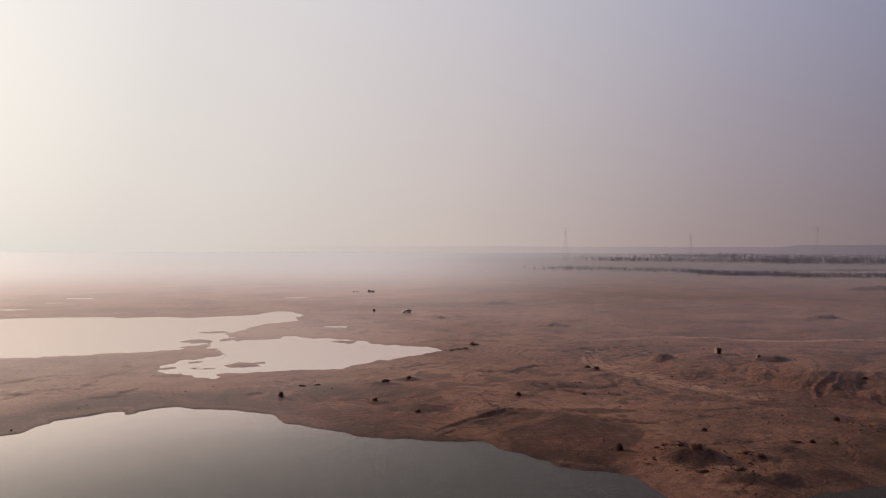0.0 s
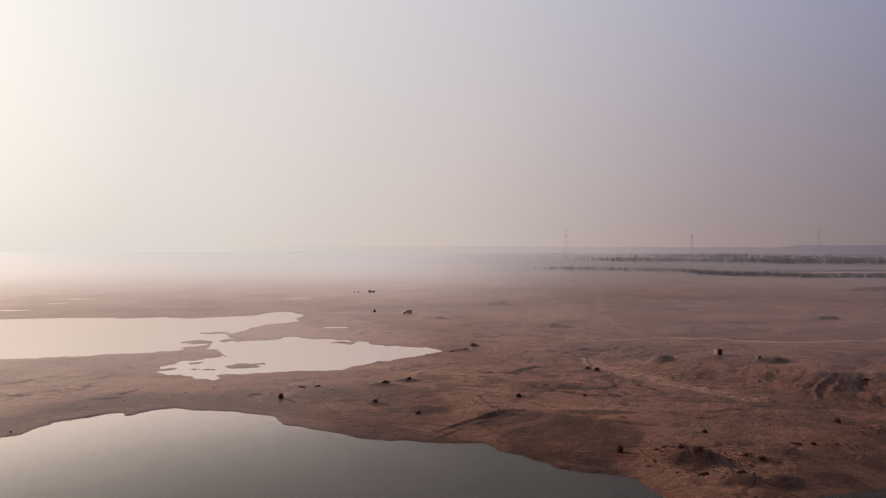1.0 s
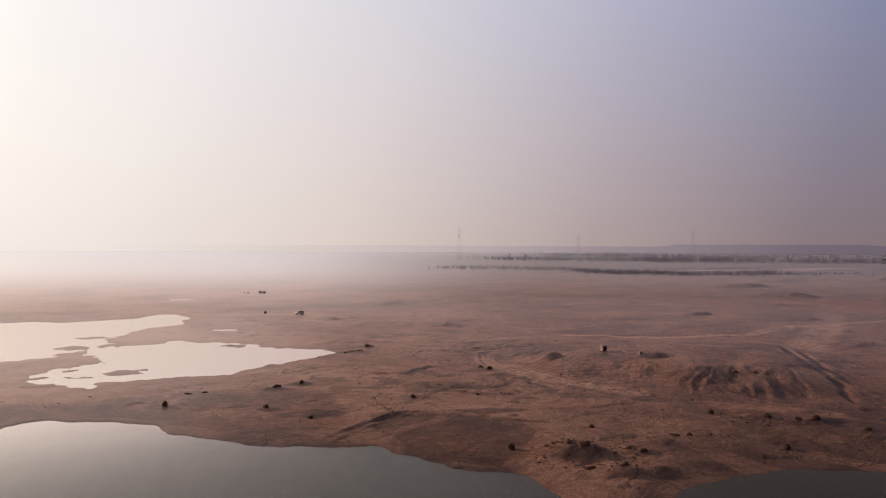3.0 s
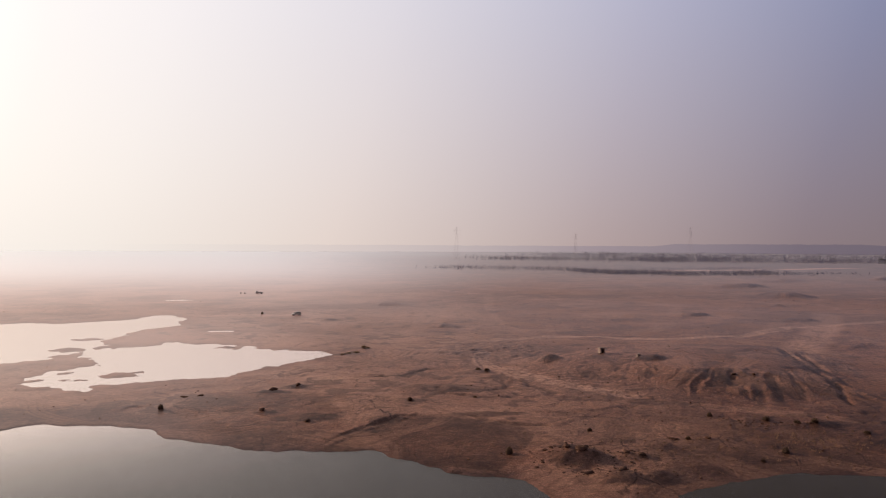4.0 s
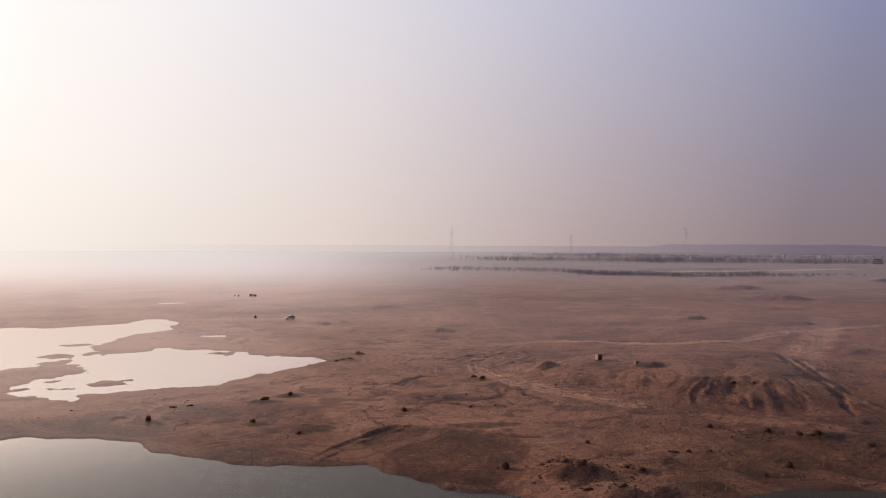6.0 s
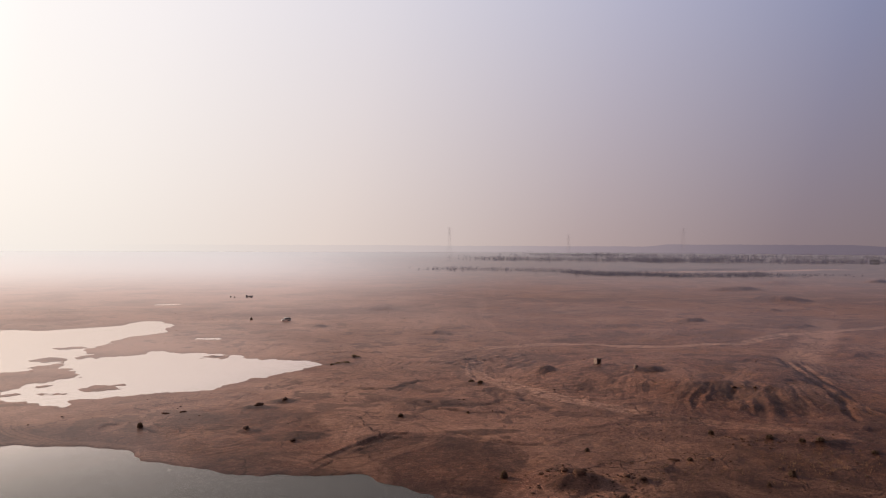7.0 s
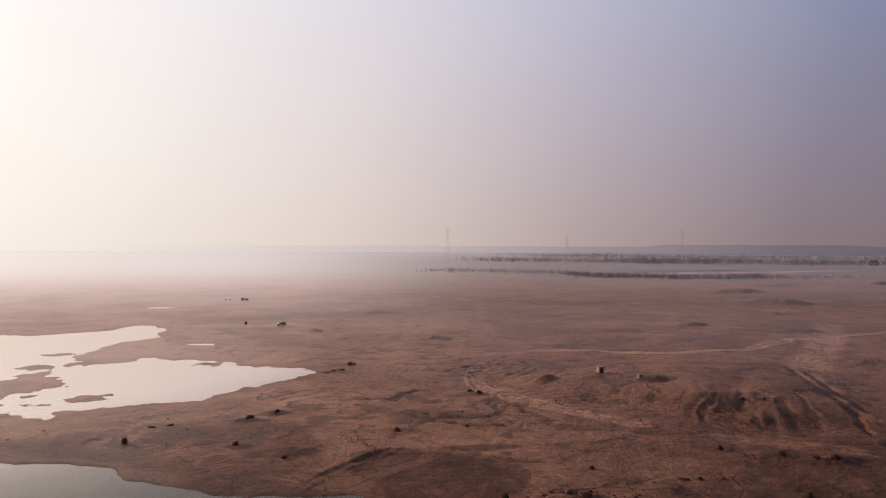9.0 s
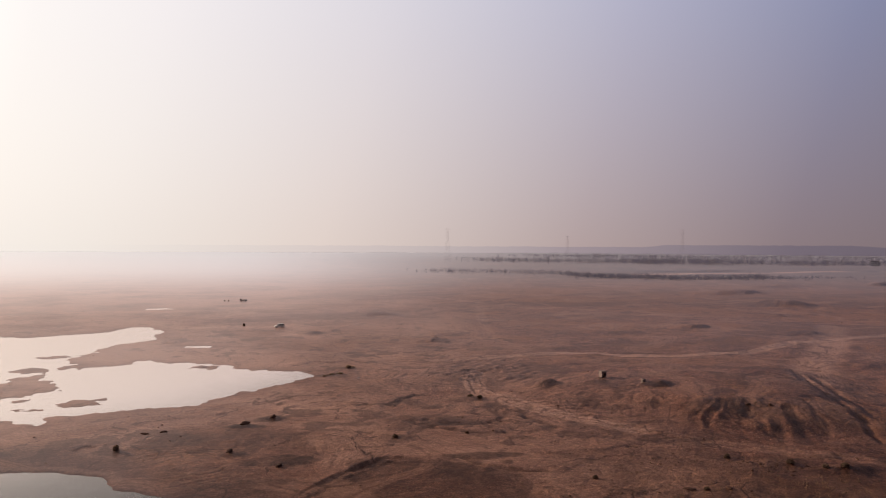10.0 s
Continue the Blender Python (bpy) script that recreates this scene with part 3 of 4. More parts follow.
        rut = np.cos((d + 0.25 * w2) * 2 * math.pi / 2.1) * (1.0 if wide < 4.5 else 0.25)
        h += on * (0.11 * rut - 0.18) * away
        track = np.maximum(track, on * pale * (0.9 + 0.15 * mid + 0.12 * small + 0.3 * rut))
        if 0.45 < pale:
            side = step(wide * 2.1, wide * 1.7, d) * step(wide * 1.1, wide * 1.5, d)
            crust_shade = np.maximum(crust_shade * (1 - 0.85 * on), 0.6 * side * step(-0.3, 0.3, w1 + 0.4 * mid))
    ring = np.hypot(x - 54, y - 205) + 0.5 * w1
    bend = step(6.5, 8, ring) * step(17, 13, ring) * step(50, 46, x)
    h += 0.07 * bend * np.sin(ring * 2 * math.pi / 1.5)
    ply = fbm(x, y, 14, 2, 293)
    dozed = np.sin((-0.65 * x + 0.75 * y + 1.6 * ply) * 2 * math.pi / 3.6)
    dozer = step(1.15, 0.75, np.hypot((x - 54) / 19, (y - 243) / 30) + 0.15 * w1)
    h += 0.16 * dozer * dozed
    swirl_r = np.hypot((x + 25) / 1.7, y - 151) + 0.8 * w1
    swirl = step(4, 7, swirl_r) * step(14, 10, swirl_r) * step(-36, -30, x) * step(-11, -16, x) * step(3, 6, dry)
    rows = np.sin(swirl_r * 2 * math.pi / 1.5)
    h += 0.06 * swirl * rows
    flat = step(4, -4, outline_distance(x, y, MUDFLAT, 30) + 2 * w1)
    flat = np.maximum(flat, step(-18, -34, x) * step(13, 6, outline_distance(x, y, LAKE) + 1.5 * w1))
    damp = np.clip(np.maximum((0.95 - 0.6 * pond) * np.exp(-dry / 2.8), 0.9 * flat), 0, 1)
    rust = np.exp(-((x - 300) / 90) ** 2 - ((y - 480) / 55) ** 2) * step(-0.5, 0.2, fbm(x, y, 45, 3, 307))
    damp = np.maximum(damp, 0.9 * rust)
    bog = outline_distance(x, y, BOG, 30) + 1.2 * w1 + 0.5 * w2
    damp = np.maximum(damp, 0.8 * step(12, 0, bog))
    h = np.where(shore > 0, h * (1 - 0.85 * step(6, 0, bog)) + 0.03, h)
    patch, patch2 = fbm(x, y, 28, 4, 163), fbm(x, y, 7, 4, 171)
    sandy = 0.7 * step(40, 70, x) * step(160, 120, y) + 0.1 * front + step(-34, -26, x) * step(-8, -16, x) * step(165, 150, y) + step(30, 36, x) * step(45, 38, x) * step(112, 118, y) * step(135, 124, y)
    ochre = np.clip(sandy * step(-0.35, 0.35, patch + 0.5 * patch2) + 0.6 * step(0.25, 0.7, patch), 0, 1) * (1 - 0.7 * flat)
    crust_shade = np.maximum(crust_shade, 0.6 * step(0.48, 0.62, patch2 - 0.25 * patch) * step(3, 10, dry))
    crust_shade = np.maximum(crust_shade, 0.55 * step(0.35, 0.7, fbm(x * 0.35, y, 26, 4, 191)) * far)
    heath = step(30, 64, x) * step(185, 112, y)
    crust_shade = np.maximum(crust_shade, heath * step(-1.0, 0.3, fbm(x, y, 12, 4, 203) + 0.25) * 0.9)
    band = fbm(x * 0.45, y, 34, 4, 227)
    crust_shade = np.maximum(crust_shade, 0.45 * step(0.1, 0.5, band) * step(170, 260, r) * step(2, 12, dry))
    ochre = np.maximum(ochre, 0.55 * step(0.2, 0.6, -band) * step(200, 300, r))
    crust_shade = np.maximum(crust_shade, 0.75 * crack)
    crust_shade = np.maximum(crust_shade, 0.22 * swirl * step(-0.1, -0.8, rows))
    ochre = np.maximum(ochre, 0.6 * swirl * step(-0.2, 0.6, rows))
    crust_shade = np.maximum(crust_shade, 0.5 * bend * step(-0.2, -0.8, np.sin(ring * 2 * math.pi / 1.5)))
    crust_shade = np.maximum(crust_shade, 0.8 * step(8.0, -1.0, bog))
    crust_shade = np.maximum(crust_shade, step(42, 60, x) * step(138, 122, y) * np.clip(0.72 + 0.4 * patch2 + 0.25 * w1, 0.15, 1))
    ochre = ochre * step(-1, 3, bog)
    # haze weight by distance and bearing: thinned to the right, raised near left
    woods_haze = step(220, 560, r) * step(-0.15, 0.30, x / np.maximum(r, 1)) * (1 - 0.22 * step(1500, 3600, r)) - 2.2 * step(0.04, -0.25, x / np.maximum(r, 1)) * step(430, 240, r)
    crust_shade = np.maximum(crust_shade, step(720, 1100, r) * step(0.05, 0.36, x / np.maximum(r, 1)) * np.clip(0.75 + 0.4 * fbm(x * 0.3, y, 90, 4, 263), 0, 0.95))
    bar, _ = line_distance(x, y, [(450, 980), (530, 1015), (640, 1030), (830, 1085), (1000, 1075), (1300, 1000)])
    bar = step(34, 12, bar + 14 * fbm(x, y, 60, 3, 341)) * step(600, 700, r)
    crust_shade, track = crust_shade * (1 - 0.95 * bar), np.maximum(track, 1.0 * bar)
    clay = 1.0 * step(15, -25, x) + 0.50 * step(92, 50, x) * step(-25, 15, x)
    track = np.maximum(track, clay * np.clip(0.85 + 0.6 * patch + 0.2 * patch2, 0, 1.2) * (1 - 0.7 * step(4, -9, low)) * (1 - 0.6 * swirl) * (1 - 0.7 * silt) * (1 - damp))
    track = np.maximum(track, 0.5 * swirl * step(0.0, 0.8, rows))
    track = np.maximum(track, 0.75 * flat * step(3.6, 1.6, dry + w1) * step(-0.2, 0.8, dry))
    # dark soil dropped far left, where haze would hide it
    crust_shade = crust_shade * (1 - step(330, 640, r) * step(0.14, -0.06, x / np.maximum(r, 1)))
    # trough shading painted in: soil darkened between furrow and dozer ridges
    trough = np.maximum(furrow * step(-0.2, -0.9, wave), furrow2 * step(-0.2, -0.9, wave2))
    crust_shade = np.maximum(crust_shade, 0.5 * trough)
    crust_shade = np.maximum(crust_shade, 0.55 * dozer * step(-0.1, -0.8, dozed + 0.3 * mid))
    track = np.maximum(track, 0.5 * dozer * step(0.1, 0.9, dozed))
    # the bowl's slope away from the sun is painted darker
    crust_shade = np.maximum(crust_shade, 0.85 * step(0.35, 0.65, bowl + 0.08 * w2))
    return h, woods_haze, np.stack([damp, np.clip(track, 0, 1), np.clip(ochre, 0, 1), np.clip(crust_shade, 0, 1)], -1)


def ground_z(x, y):
    return float(land([x], [y])[0][0])


# ---- structure ----
def sheet(name, verts, quads, material, smooth=True):
    me = bpy.data.meshes.new(name)
    me.vertices.add(len(verts))
    me.vertices.foreach_set("co", np.asarray(verts, np.float32).ravel())
    quads = np.asarray(quads, np.int32)
    me.loops.add(quads.size)
    me.loops.foreach_set("vertex_index", quads.ravel())
    me.polygons.add(len(quads))
    me.polygons.foreach_set("loop_start", np.arange(0, quads.size, quads.shape[1], dtype=np.int32))
    me.polygons.foreach_set("use_smooth", np.full(len(quads), smooth))
    me.update(calc_edges=True)
    me.materials.append(material)
    return new(name, me)


def build_ground():
    """One sheet from the shore to the horizon, on rings that widen with distance."""
    turns = np.radians(np.r_[np.arange(-180, -56, 2.0), np.arange(-56, 56, 0.13), np.arange(56, 180, 2.0)])
    rings = [2.0, 12, 25, 38, 50, 60, 68, 74, 79]
    while rings[-1] < 330:
        rings.append(rings[-1] * 1.003)
    while rings[-1] < 1350:
        rings.append(rings[-1] * 1.005)
    while rings[-1] < 4960:
        rings.append(rings[-1] * 1.03)
    a, r = np.meshgrid(turns, np.array(rings))
    x, y = (r * np.sin(a)).ravel(), (r * np.cos(a)).ravel()
    z, woods_haze, soil = land(x, y)
    n, m = len(rings), len(turns)
    i, j = np.meshgrid(np.arange(n - 1), np.arange(m), indexing="ij")
    k = (j + 1) % m
    quads = np.stack([i * m + j, i * m + k, (i + 1) * m + k, (i + 1) * m + j], -1).reshape(-1, 4)[:, ::-1]
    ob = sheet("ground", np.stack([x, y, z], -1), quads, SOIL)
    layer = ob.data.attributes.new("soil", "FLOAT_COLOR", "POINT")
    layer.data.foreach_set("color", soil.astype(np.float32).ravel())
    layer = ob.data.attributes.new("woods_haze", "FLOAT", "POINT")
    layer.data.foreach_set("value", woods_haze.astype(np.float32))
    return tagged(ob, "bare reddish-brown river flats with tracks and scarps", "ground", kind="structure")


build_ground()


def water_sheet(label, x0, x1, y0, y1):
    verts = [(x0, y0, 0), (x1, y0, 0), (x1, y1, 0), (x0, y1, 0)]
    tagged(sheet("water", verts, [(0, 1, 2, 3)], WATER), label, "water", kind="structure")


water_sheet("calm silty lake and shallow ponds mirroring the hazy sky", -420, 150, -90, 620)
water_sheet("pale far river beyond the flats", 480, 1900, 900, 1200)


def build_ridge():
    """The far hills all round, glowing by themselves in the sky's haze colours."""
    m = bpy.data.materials.new("glowing_haze_hills")
    t = nodes_of(m)
    out = add(t, "ShaderNodeOutputMaterial")
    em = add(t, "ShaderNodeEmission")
    geo = t.nodes.new("ShaderNodeNewGeometry")
    unit = add(t, "ShaderNodeVectorMath", operation="NORMALIZE")
    join(t, geo, "Position", unit, 0)
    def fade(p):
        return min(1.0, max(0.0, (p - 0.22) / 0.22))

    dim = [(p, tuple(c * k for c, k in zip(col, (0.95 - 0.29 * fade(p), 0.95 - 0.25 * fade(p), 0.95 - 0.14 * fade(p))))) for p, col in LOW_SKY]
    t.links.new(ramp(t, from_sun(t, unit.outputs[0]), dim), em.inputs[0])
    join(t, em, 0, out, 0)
    a = np.radians(np.arange(0, 360, 0.12))
    deg = np.degrees(a)
    side = (deg + 180) % 360 - 180
    top = 44 + 4 * step(-25, 5, side) + 14 * step(24, 26.5, side) * step(41, 38, side) + 11 * step(40, 46, side)
    top = top + 1.6 * fbm(a * 300, a * 0, 6, 4, 211) + 1.2 * fbm(a * 1500, a * 0, 6, 2, 223)
    R = 4780
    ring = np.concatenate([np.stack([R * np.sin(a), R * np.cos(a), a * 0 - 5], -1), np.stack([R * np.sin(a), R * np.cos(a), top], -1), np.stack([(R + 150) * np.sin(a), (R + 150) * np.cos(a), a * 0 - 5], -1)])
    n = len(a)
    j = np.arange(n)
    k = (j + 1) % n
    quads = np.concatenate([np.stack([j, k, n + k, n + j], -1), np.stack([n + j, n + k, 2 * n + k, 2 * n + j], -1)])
    tagged(sheet("backdrop", ring, quads, m, False), "low far hills, glowing in the colour of dust haze", "hills", kind="structure")


build_ridge()


# ---- tools for things ----
def thing(name, x, y, turn, label, category, group="", z=None):
    """An empty at the base of a thing, standing on the ground."""
    ob = new(name)
    ob.matrix_world = pose(x, y, ground_z(x, y) if z is None else z, 0, 0, turn)
    return tagged(ob, label, category, group)


def part(name, bm, material, parent, label=""):
    me = bpy.data.meshes.new(name)
    bm.to_mesh(me)
    bm.free()
    me.materials.append(material)
    ob = new(name, me)
    ob.parent = parent
    return tagged(ob, label)


def box(centre, size, bevel=0.0, turn=0.0):
    bm = bmesh.new()
    bmesh.ops.create_cube(bm, size=1, matrix=pose(*centre, 0, 0, turn) @ Matrix.Diagonal((*size, 1)))
    if bevel:
        bmesh.ops.bevel(bm, geom=bm.edges[:], offset=bevel, segments=2, affect="EDGES")
    return bm


def prism(profile, y0, y1, bevel=0.0):
    """A side outline of (x, z) pairs, drawn out across from y0 to y1."""
    bm = bmesh.new()
    a = [bm.verts.new((x, y0, z)) for x, z in profile]
    f = bm.faces.new(a)
    grown = bmesh.ops.extrude_face_region(bm, geom=[f])
    bmesh.ops.translate(bm, verts=[v for v in grown["geom"] if isinstance(v, bmesh.types.BMVert)], vec=(0, y1 - y0, 0))
    bmesh.ops.recalc_face_normals(bm, faces=bm.faces[:])
    if bevel:
        bmesh.ops.bevel(bm, geom=bm.edges[:], offset=bevel, segments=2, affect="EDGES")
    return bm


def rod(bm, a, b, r0, r1, sides=6):
    a, b = Vector(a), Vector(b)
    turn = (b - a).to_track_quat("Z", "Y").to_matrix().to_4x4()
    bmesh.ops.create_cone(bm, cap_ends=True, segments=sides, radius1=r0, radius2=r1, depth=(b - a).length, matrix=Matrix.Translation((a + b) / 2) @ turn)
    return bm


def wheel_bm(x, y, z, radius, wide, inner=0.0):
    bm = bmesh.new()
    m = Matrix.Translation((x, y, z)) @ pose(0, 0, 0, 90)
    bmesh.ops.create_cone(bm, cap_ends=True, segments=20, radius1=radius, radius2=radius, depth=wide, matrix=m)
    rim = [e for e in bm.edges if abs(e.verts[0].co.y - e.verts[1].co.y) < 1e-4]
    bmesh.ops.bevel(bm, geom=rim, offset=radius * 0.12, segments=2, affect="EDGES")
    return bm


def lump_bm(size, seed, squash=0.75, rough=0.28, level=3):
    bm = bmesh.new()
    bmesh.ops.create_icosphere(bm, subdivisions=level, radius=0.5)
    for v in bm.verts:
        p = v.co.copy()
        k = 1 + rough * noise.noise(p * 2.2 + Vector((seed * 3.7, seed, 0))) + rough * 0.5 * noise.noise(p * 5.5 + Vector((seed, 0, seed * 2.1)))
        v.co = Vector((p.x * size[0] * k, p.y * size[1] * k, (p.z + 0.36) * size[2] * squash * k))
    for f in bm.faces:
        f.smooth = True
    return bm


def soup(name, verts, faces, material):
    me = bpy.data.meshes.new(name)
    me.from_pydata([tuple(v) for v in verts], [], [tuple(f) for f in faces])
    me.materials.append(material)
    return me


def blades(rng, count, radius, height, long, wide, flat=0.5):
    """Leaf-like slivers spread through a dome."""
    verts, faces = [], []
    for _ in range(count):
        a, k = rng.uniform(0, 2 * math.pi), math.sqrt(rng.random())
        up = rng.uniform(0.05, 1.0) * math.sqrt(max(0.05, 1 - (k * 0.95) ** 2))
        c = Vector((math.cos(a) * k * radius, math.sin(a) * k * radius, up * height))
        d = Vector((rng.gauss(0, 1), rng.gauss(0, 1), rng.gauss(0.4, flat))).normalized()
        s = d.cross(Vector((rng.gauss(0, 1), rng.gauss(0, 1), rng.gauss(0, 1)))).normalized()
        l, w = long * rng.uniform(0.6, 1.4), wide * rng.uniform(0.6, 1.3)
        n = len(verts)
        verts += [c - d * l / 2, c + s * w / 2, c + d * l / 2, c - s * w / 2]
        faces.append((n, n + 1, n + 2, n + 3))
    return verts, faces


# ---- the flats: hut, blocks, bushes ----
def concrete_hut():
    hut = thing("concrete_hut", 76.1, 202.5, 12, "small weathered concrete hut with a dark doorway on the hilltop", "hut")
    hut.scale = (0.72, 0.72, 0.78)
    part("wall", box((-0.88, 0, 1.0), (0.24, 2.0, 2.1), 0.03), CONCRETE, hut)
    part("wall", box((0.88, 0, 1.0), (0.24, 2.0, 2.1), 0.03), CONCRETE, hut)
    part("wall", box((0, 0.88, 1.0), (1.52, 0.24, 2.1), 0.02), CONCRETE, hut)
    part("wall", box((0, -0.88, 1.83), (1.52, 0.24, 0.44), 0.02), CONCRETE, hut, "lintel over the doorway")
    part("wall", box((-0.52, -0.88, 0.81), (0.48, 0.24, 1.58), 0.02), CONCRETE, hut)
    part("roof", box((0, 0, 2.13), (2.3, 2.3, 0.16), 0.04), CONCRETE, hut, "flat overhanging concrete slab")
    part("floor", box((0, 0, -0.04), (2.2, 2.2, 0.3), 0.02), DARKNESS, hut)


def concrete_block():
    b = thing("concrete_block", 82.0, 190.2, 20, "pale broken concrete block beside a dark earth heap", "block")
    b.scale = (0.7, 0.7, 0.7)
    part("slab", box((0, 0, 0.5), (1.5, 1.1, 1.3), 0.12), CONCRETE, b)
    for k in (-0.4, 0.0, 0.4):
        part("rebar", rod(bmesh.new(), (k, 0.1, 1.0), (k * 1.3, 0.2, 1.5), 0.02, 0.015), STEEL, b, "bent rusty bar")


BUSH_MESHES = []


def bush_meshes():
    rng = random.Random(11)
    for kind in range(6):
        v, f = blades(rng, 1100, 0.5, 1.0, 0.17, 0.08)
        leaf = soup("foliage", v, f, LEAF_DRY if kind < 4 else LEAF_STRAW)
        bm = bmesh.new()
        for _ in range(9):
            a, k = rng.uniform(0, 6.28), rng.uniform(0.1, 0.4)
            rod(bm, (math.cos(a) * 0.05, math.sin(a) * 0.05, -0.1), (math.cos(a) * k, math.sin(a) * k, rng.uniform(0.5, 0.85)), 0.022, 0.006, 5)
        stem = bpy.data.meshes.new("stem")
        bm.to_mesh(stem)
        bm.free()
        stem.materials.append(TWIG)
        BUSH_MESHES.append((leaf, stem))


def bush(x, y, wide, high, n, label="dense dark dry bush on the bare flats"):
    b = thing("bush", x, y, n * 67, label, "bush", "bushes on the flats")
    leaf, stem = BUSH_MESHES[4 + n % 2 if "straw" in label else n % 4]
    for name, me in (("foliage", leaf), ("stem", stem)):
        ob = new(name, me)
        ob.parent = b
        ob.scale = (wide * 0.78, wide * 0.78, high * 0.72)
    return b


def boulder(x, y, size, n, label="dark clod of broken earth"):
    b = thing("earth_clod", x, y, n * 41, label, "clod", "clods of earth")
    part("lump", lump_bm(size, n), CLOD if n % 3 else SANDSTONE, b)
    rng = random.Random(n)
    for k in range(3):
        a = rng.uniform(0, 6.28)
        s = rng.uniform(0.25, 0.45)
        bm = lump_bm((size[0] * s, size[1] * s, size[2] * s), n * 7 + k, level=2)
        bmesh.ops.translate(bm, verts=bm.verts[:], vec=(math.cos(a) * size[0] * 0.55, math.sin(a) * size[1] * 0.55, -0.03))
        part("crumb", bm, CLOD, b)


# ---- vehicles ----
def suv():
    """A white off-road car, 4.5 m long, nose to the left."""
    c = thing("off_road_car", -18.5, 374, 200, "dusty white off-road car standing on the flats", "car")
    part("body", prism([(-2.2, 0.45), (2.15, 0.45), (2.25, 0.75), (2.2, 1.0), (1.1, 1.12), (-2.2, 1.15), (-2.28, 0.8)], -0.92, 0.92, 0.06), WHITE_PAINT, c)
    cabin = part("cabin", prism([(-2.1, 1.14), (1.05, 1.12), (0.5, 1.72), (0.2, 1.80), (-1.9, 1.80), (-2.05, 1.6)], -0.82, 0.82, 0.05), WHITE_PAINT, c)
    part("windscreen", prism([(1.03, 1.17), (1.07, 1.17), (0.58, 1.68), (0.54, 1.68)], -0.70, 0.70), GLASS, cabin)
    for s in (-1, 1):
        for x0, x1, x2, x3 in ((0.05, 0.85, 0.42, 0.05), (-0.95, -0.05, -0.05, -0.95), (-1.95, -1.05, -1.05, -1.9)):
            part("side_window", prism([(x0, 1.2), (x1, 1.2), (x2, 1.64), (x3, 1.64)], s * 0.835 - 0.012, s * 0.835 + 0.012), GLASS, cabin)
        part("mirror", box((0.85, s * 1.0, 1.25), (0.12, 0.22, 0.18), 0.03), GREY_PAINT, c)
        part("headlight", box((2.2, s * 0.68, 0.86), (0.10, 0.32, 0.18), 0.03), LAMP, c)
        part("tail_light", box((-2.25, s * 0.76, 0.95), (0.08, 0.16, 0.34), 0.02), RED, c)
        part("door_seam", box((0.0, s * 0.925, 0.8), (0.02, 0.012, 0.6)), DARKNESS, c)
        for x in (-1.38, 1.36):
            w = part("wheel", wheel_bm(x, s * 0.80, 0.37, 0.37, 0.24), RUBBER, c)
            part("hub", wheel_bm(x, s * 0.925, 0.37, 0.2, 0.03), STEEL, w)
    part("rear_window", box((-2.1, 0, 1.45), (0.03, 1.2, 0.34)), GLASS, cabin)
    part("bumper", box((2.26, 0, 0.5), (0.16, 1.7, 0.2), 0.04), GREY_PAINT, c)
    part("bumper", box((-2.3, 0, 0.5), (0.14, 1.7, 0.2), 0.04), GREY_PAINT, c)
    part("grille", box((2.24, 0, 0.84), (0.05, 0.9, 0.16), 0.01), DARKNESS, c)
    part("spare_wheel", wheel_bm(0, 0, 0, 0.34, 0.2), RUBBER, c).matrix_local = pose(-2.42, 0, 1.0, 0, 0, 90)
    part("roof_rack", box((-0.8, 0, 1.86), (1.9, 1.3, 0.06), 0.02), GREY_PAINT, c)


def lorry():
    """A flat-bed lorry, 6 m long."""
    c = thing("lorry", -53, 541, 172, "grey dusty flat-bed lorry parked far out on the flats", "lorry")
    c.scale = (0.8, 0.8, 0.8)
    cab = part("cab", prism([(1.3, 0.7), (3.0, 0.7), (3.05, 1.4), (2.75, 2.35), (1.3, 2.4)], -1.05, 1.05, 0.07), GREY_PAINT, c)
    part("windscreen", prism([(3.02, 1.5), (3.06, 1.5), (2.80, 2.22), (2.76, 2.22)], -0.9, 0.9), GLASS, cab)
    part("chassis", box((0, 0, 0.72), (5.8, 0.9, 0.22), 0.02), DARKNESS, c)
    part("load_bed", box((-0.95, 0, 0.95), (4.2, 2.2, 0.16), 0.02), GREY_PAINT, c)
    for s in (-1, 1):
        part("side_board", box((-0.95, s * 1.07, 1.35), (4.2, 0.06, 0.7), 0.01), GREY_PAINT, c)
        part("side_window", box((2.1, s * 1.06, 1.85), (0.8, 0.03, 0.5)), GLASS, cab)
        for x in (2.15, -1.9):
            w = part("wheel", wheel_bm(x, s * 0.92, 0.46, 0.46, 0.28), RUBBER, c)
            part("hub", wheel_bm(x, s * 1.07, 0.46, 0.22, 0.03), STEEL, w)
    part("tail_board", box((-3.02, 0, 1.35), (0.06, 2.1, 0.7), 0.01), GREY_PAINT, c)


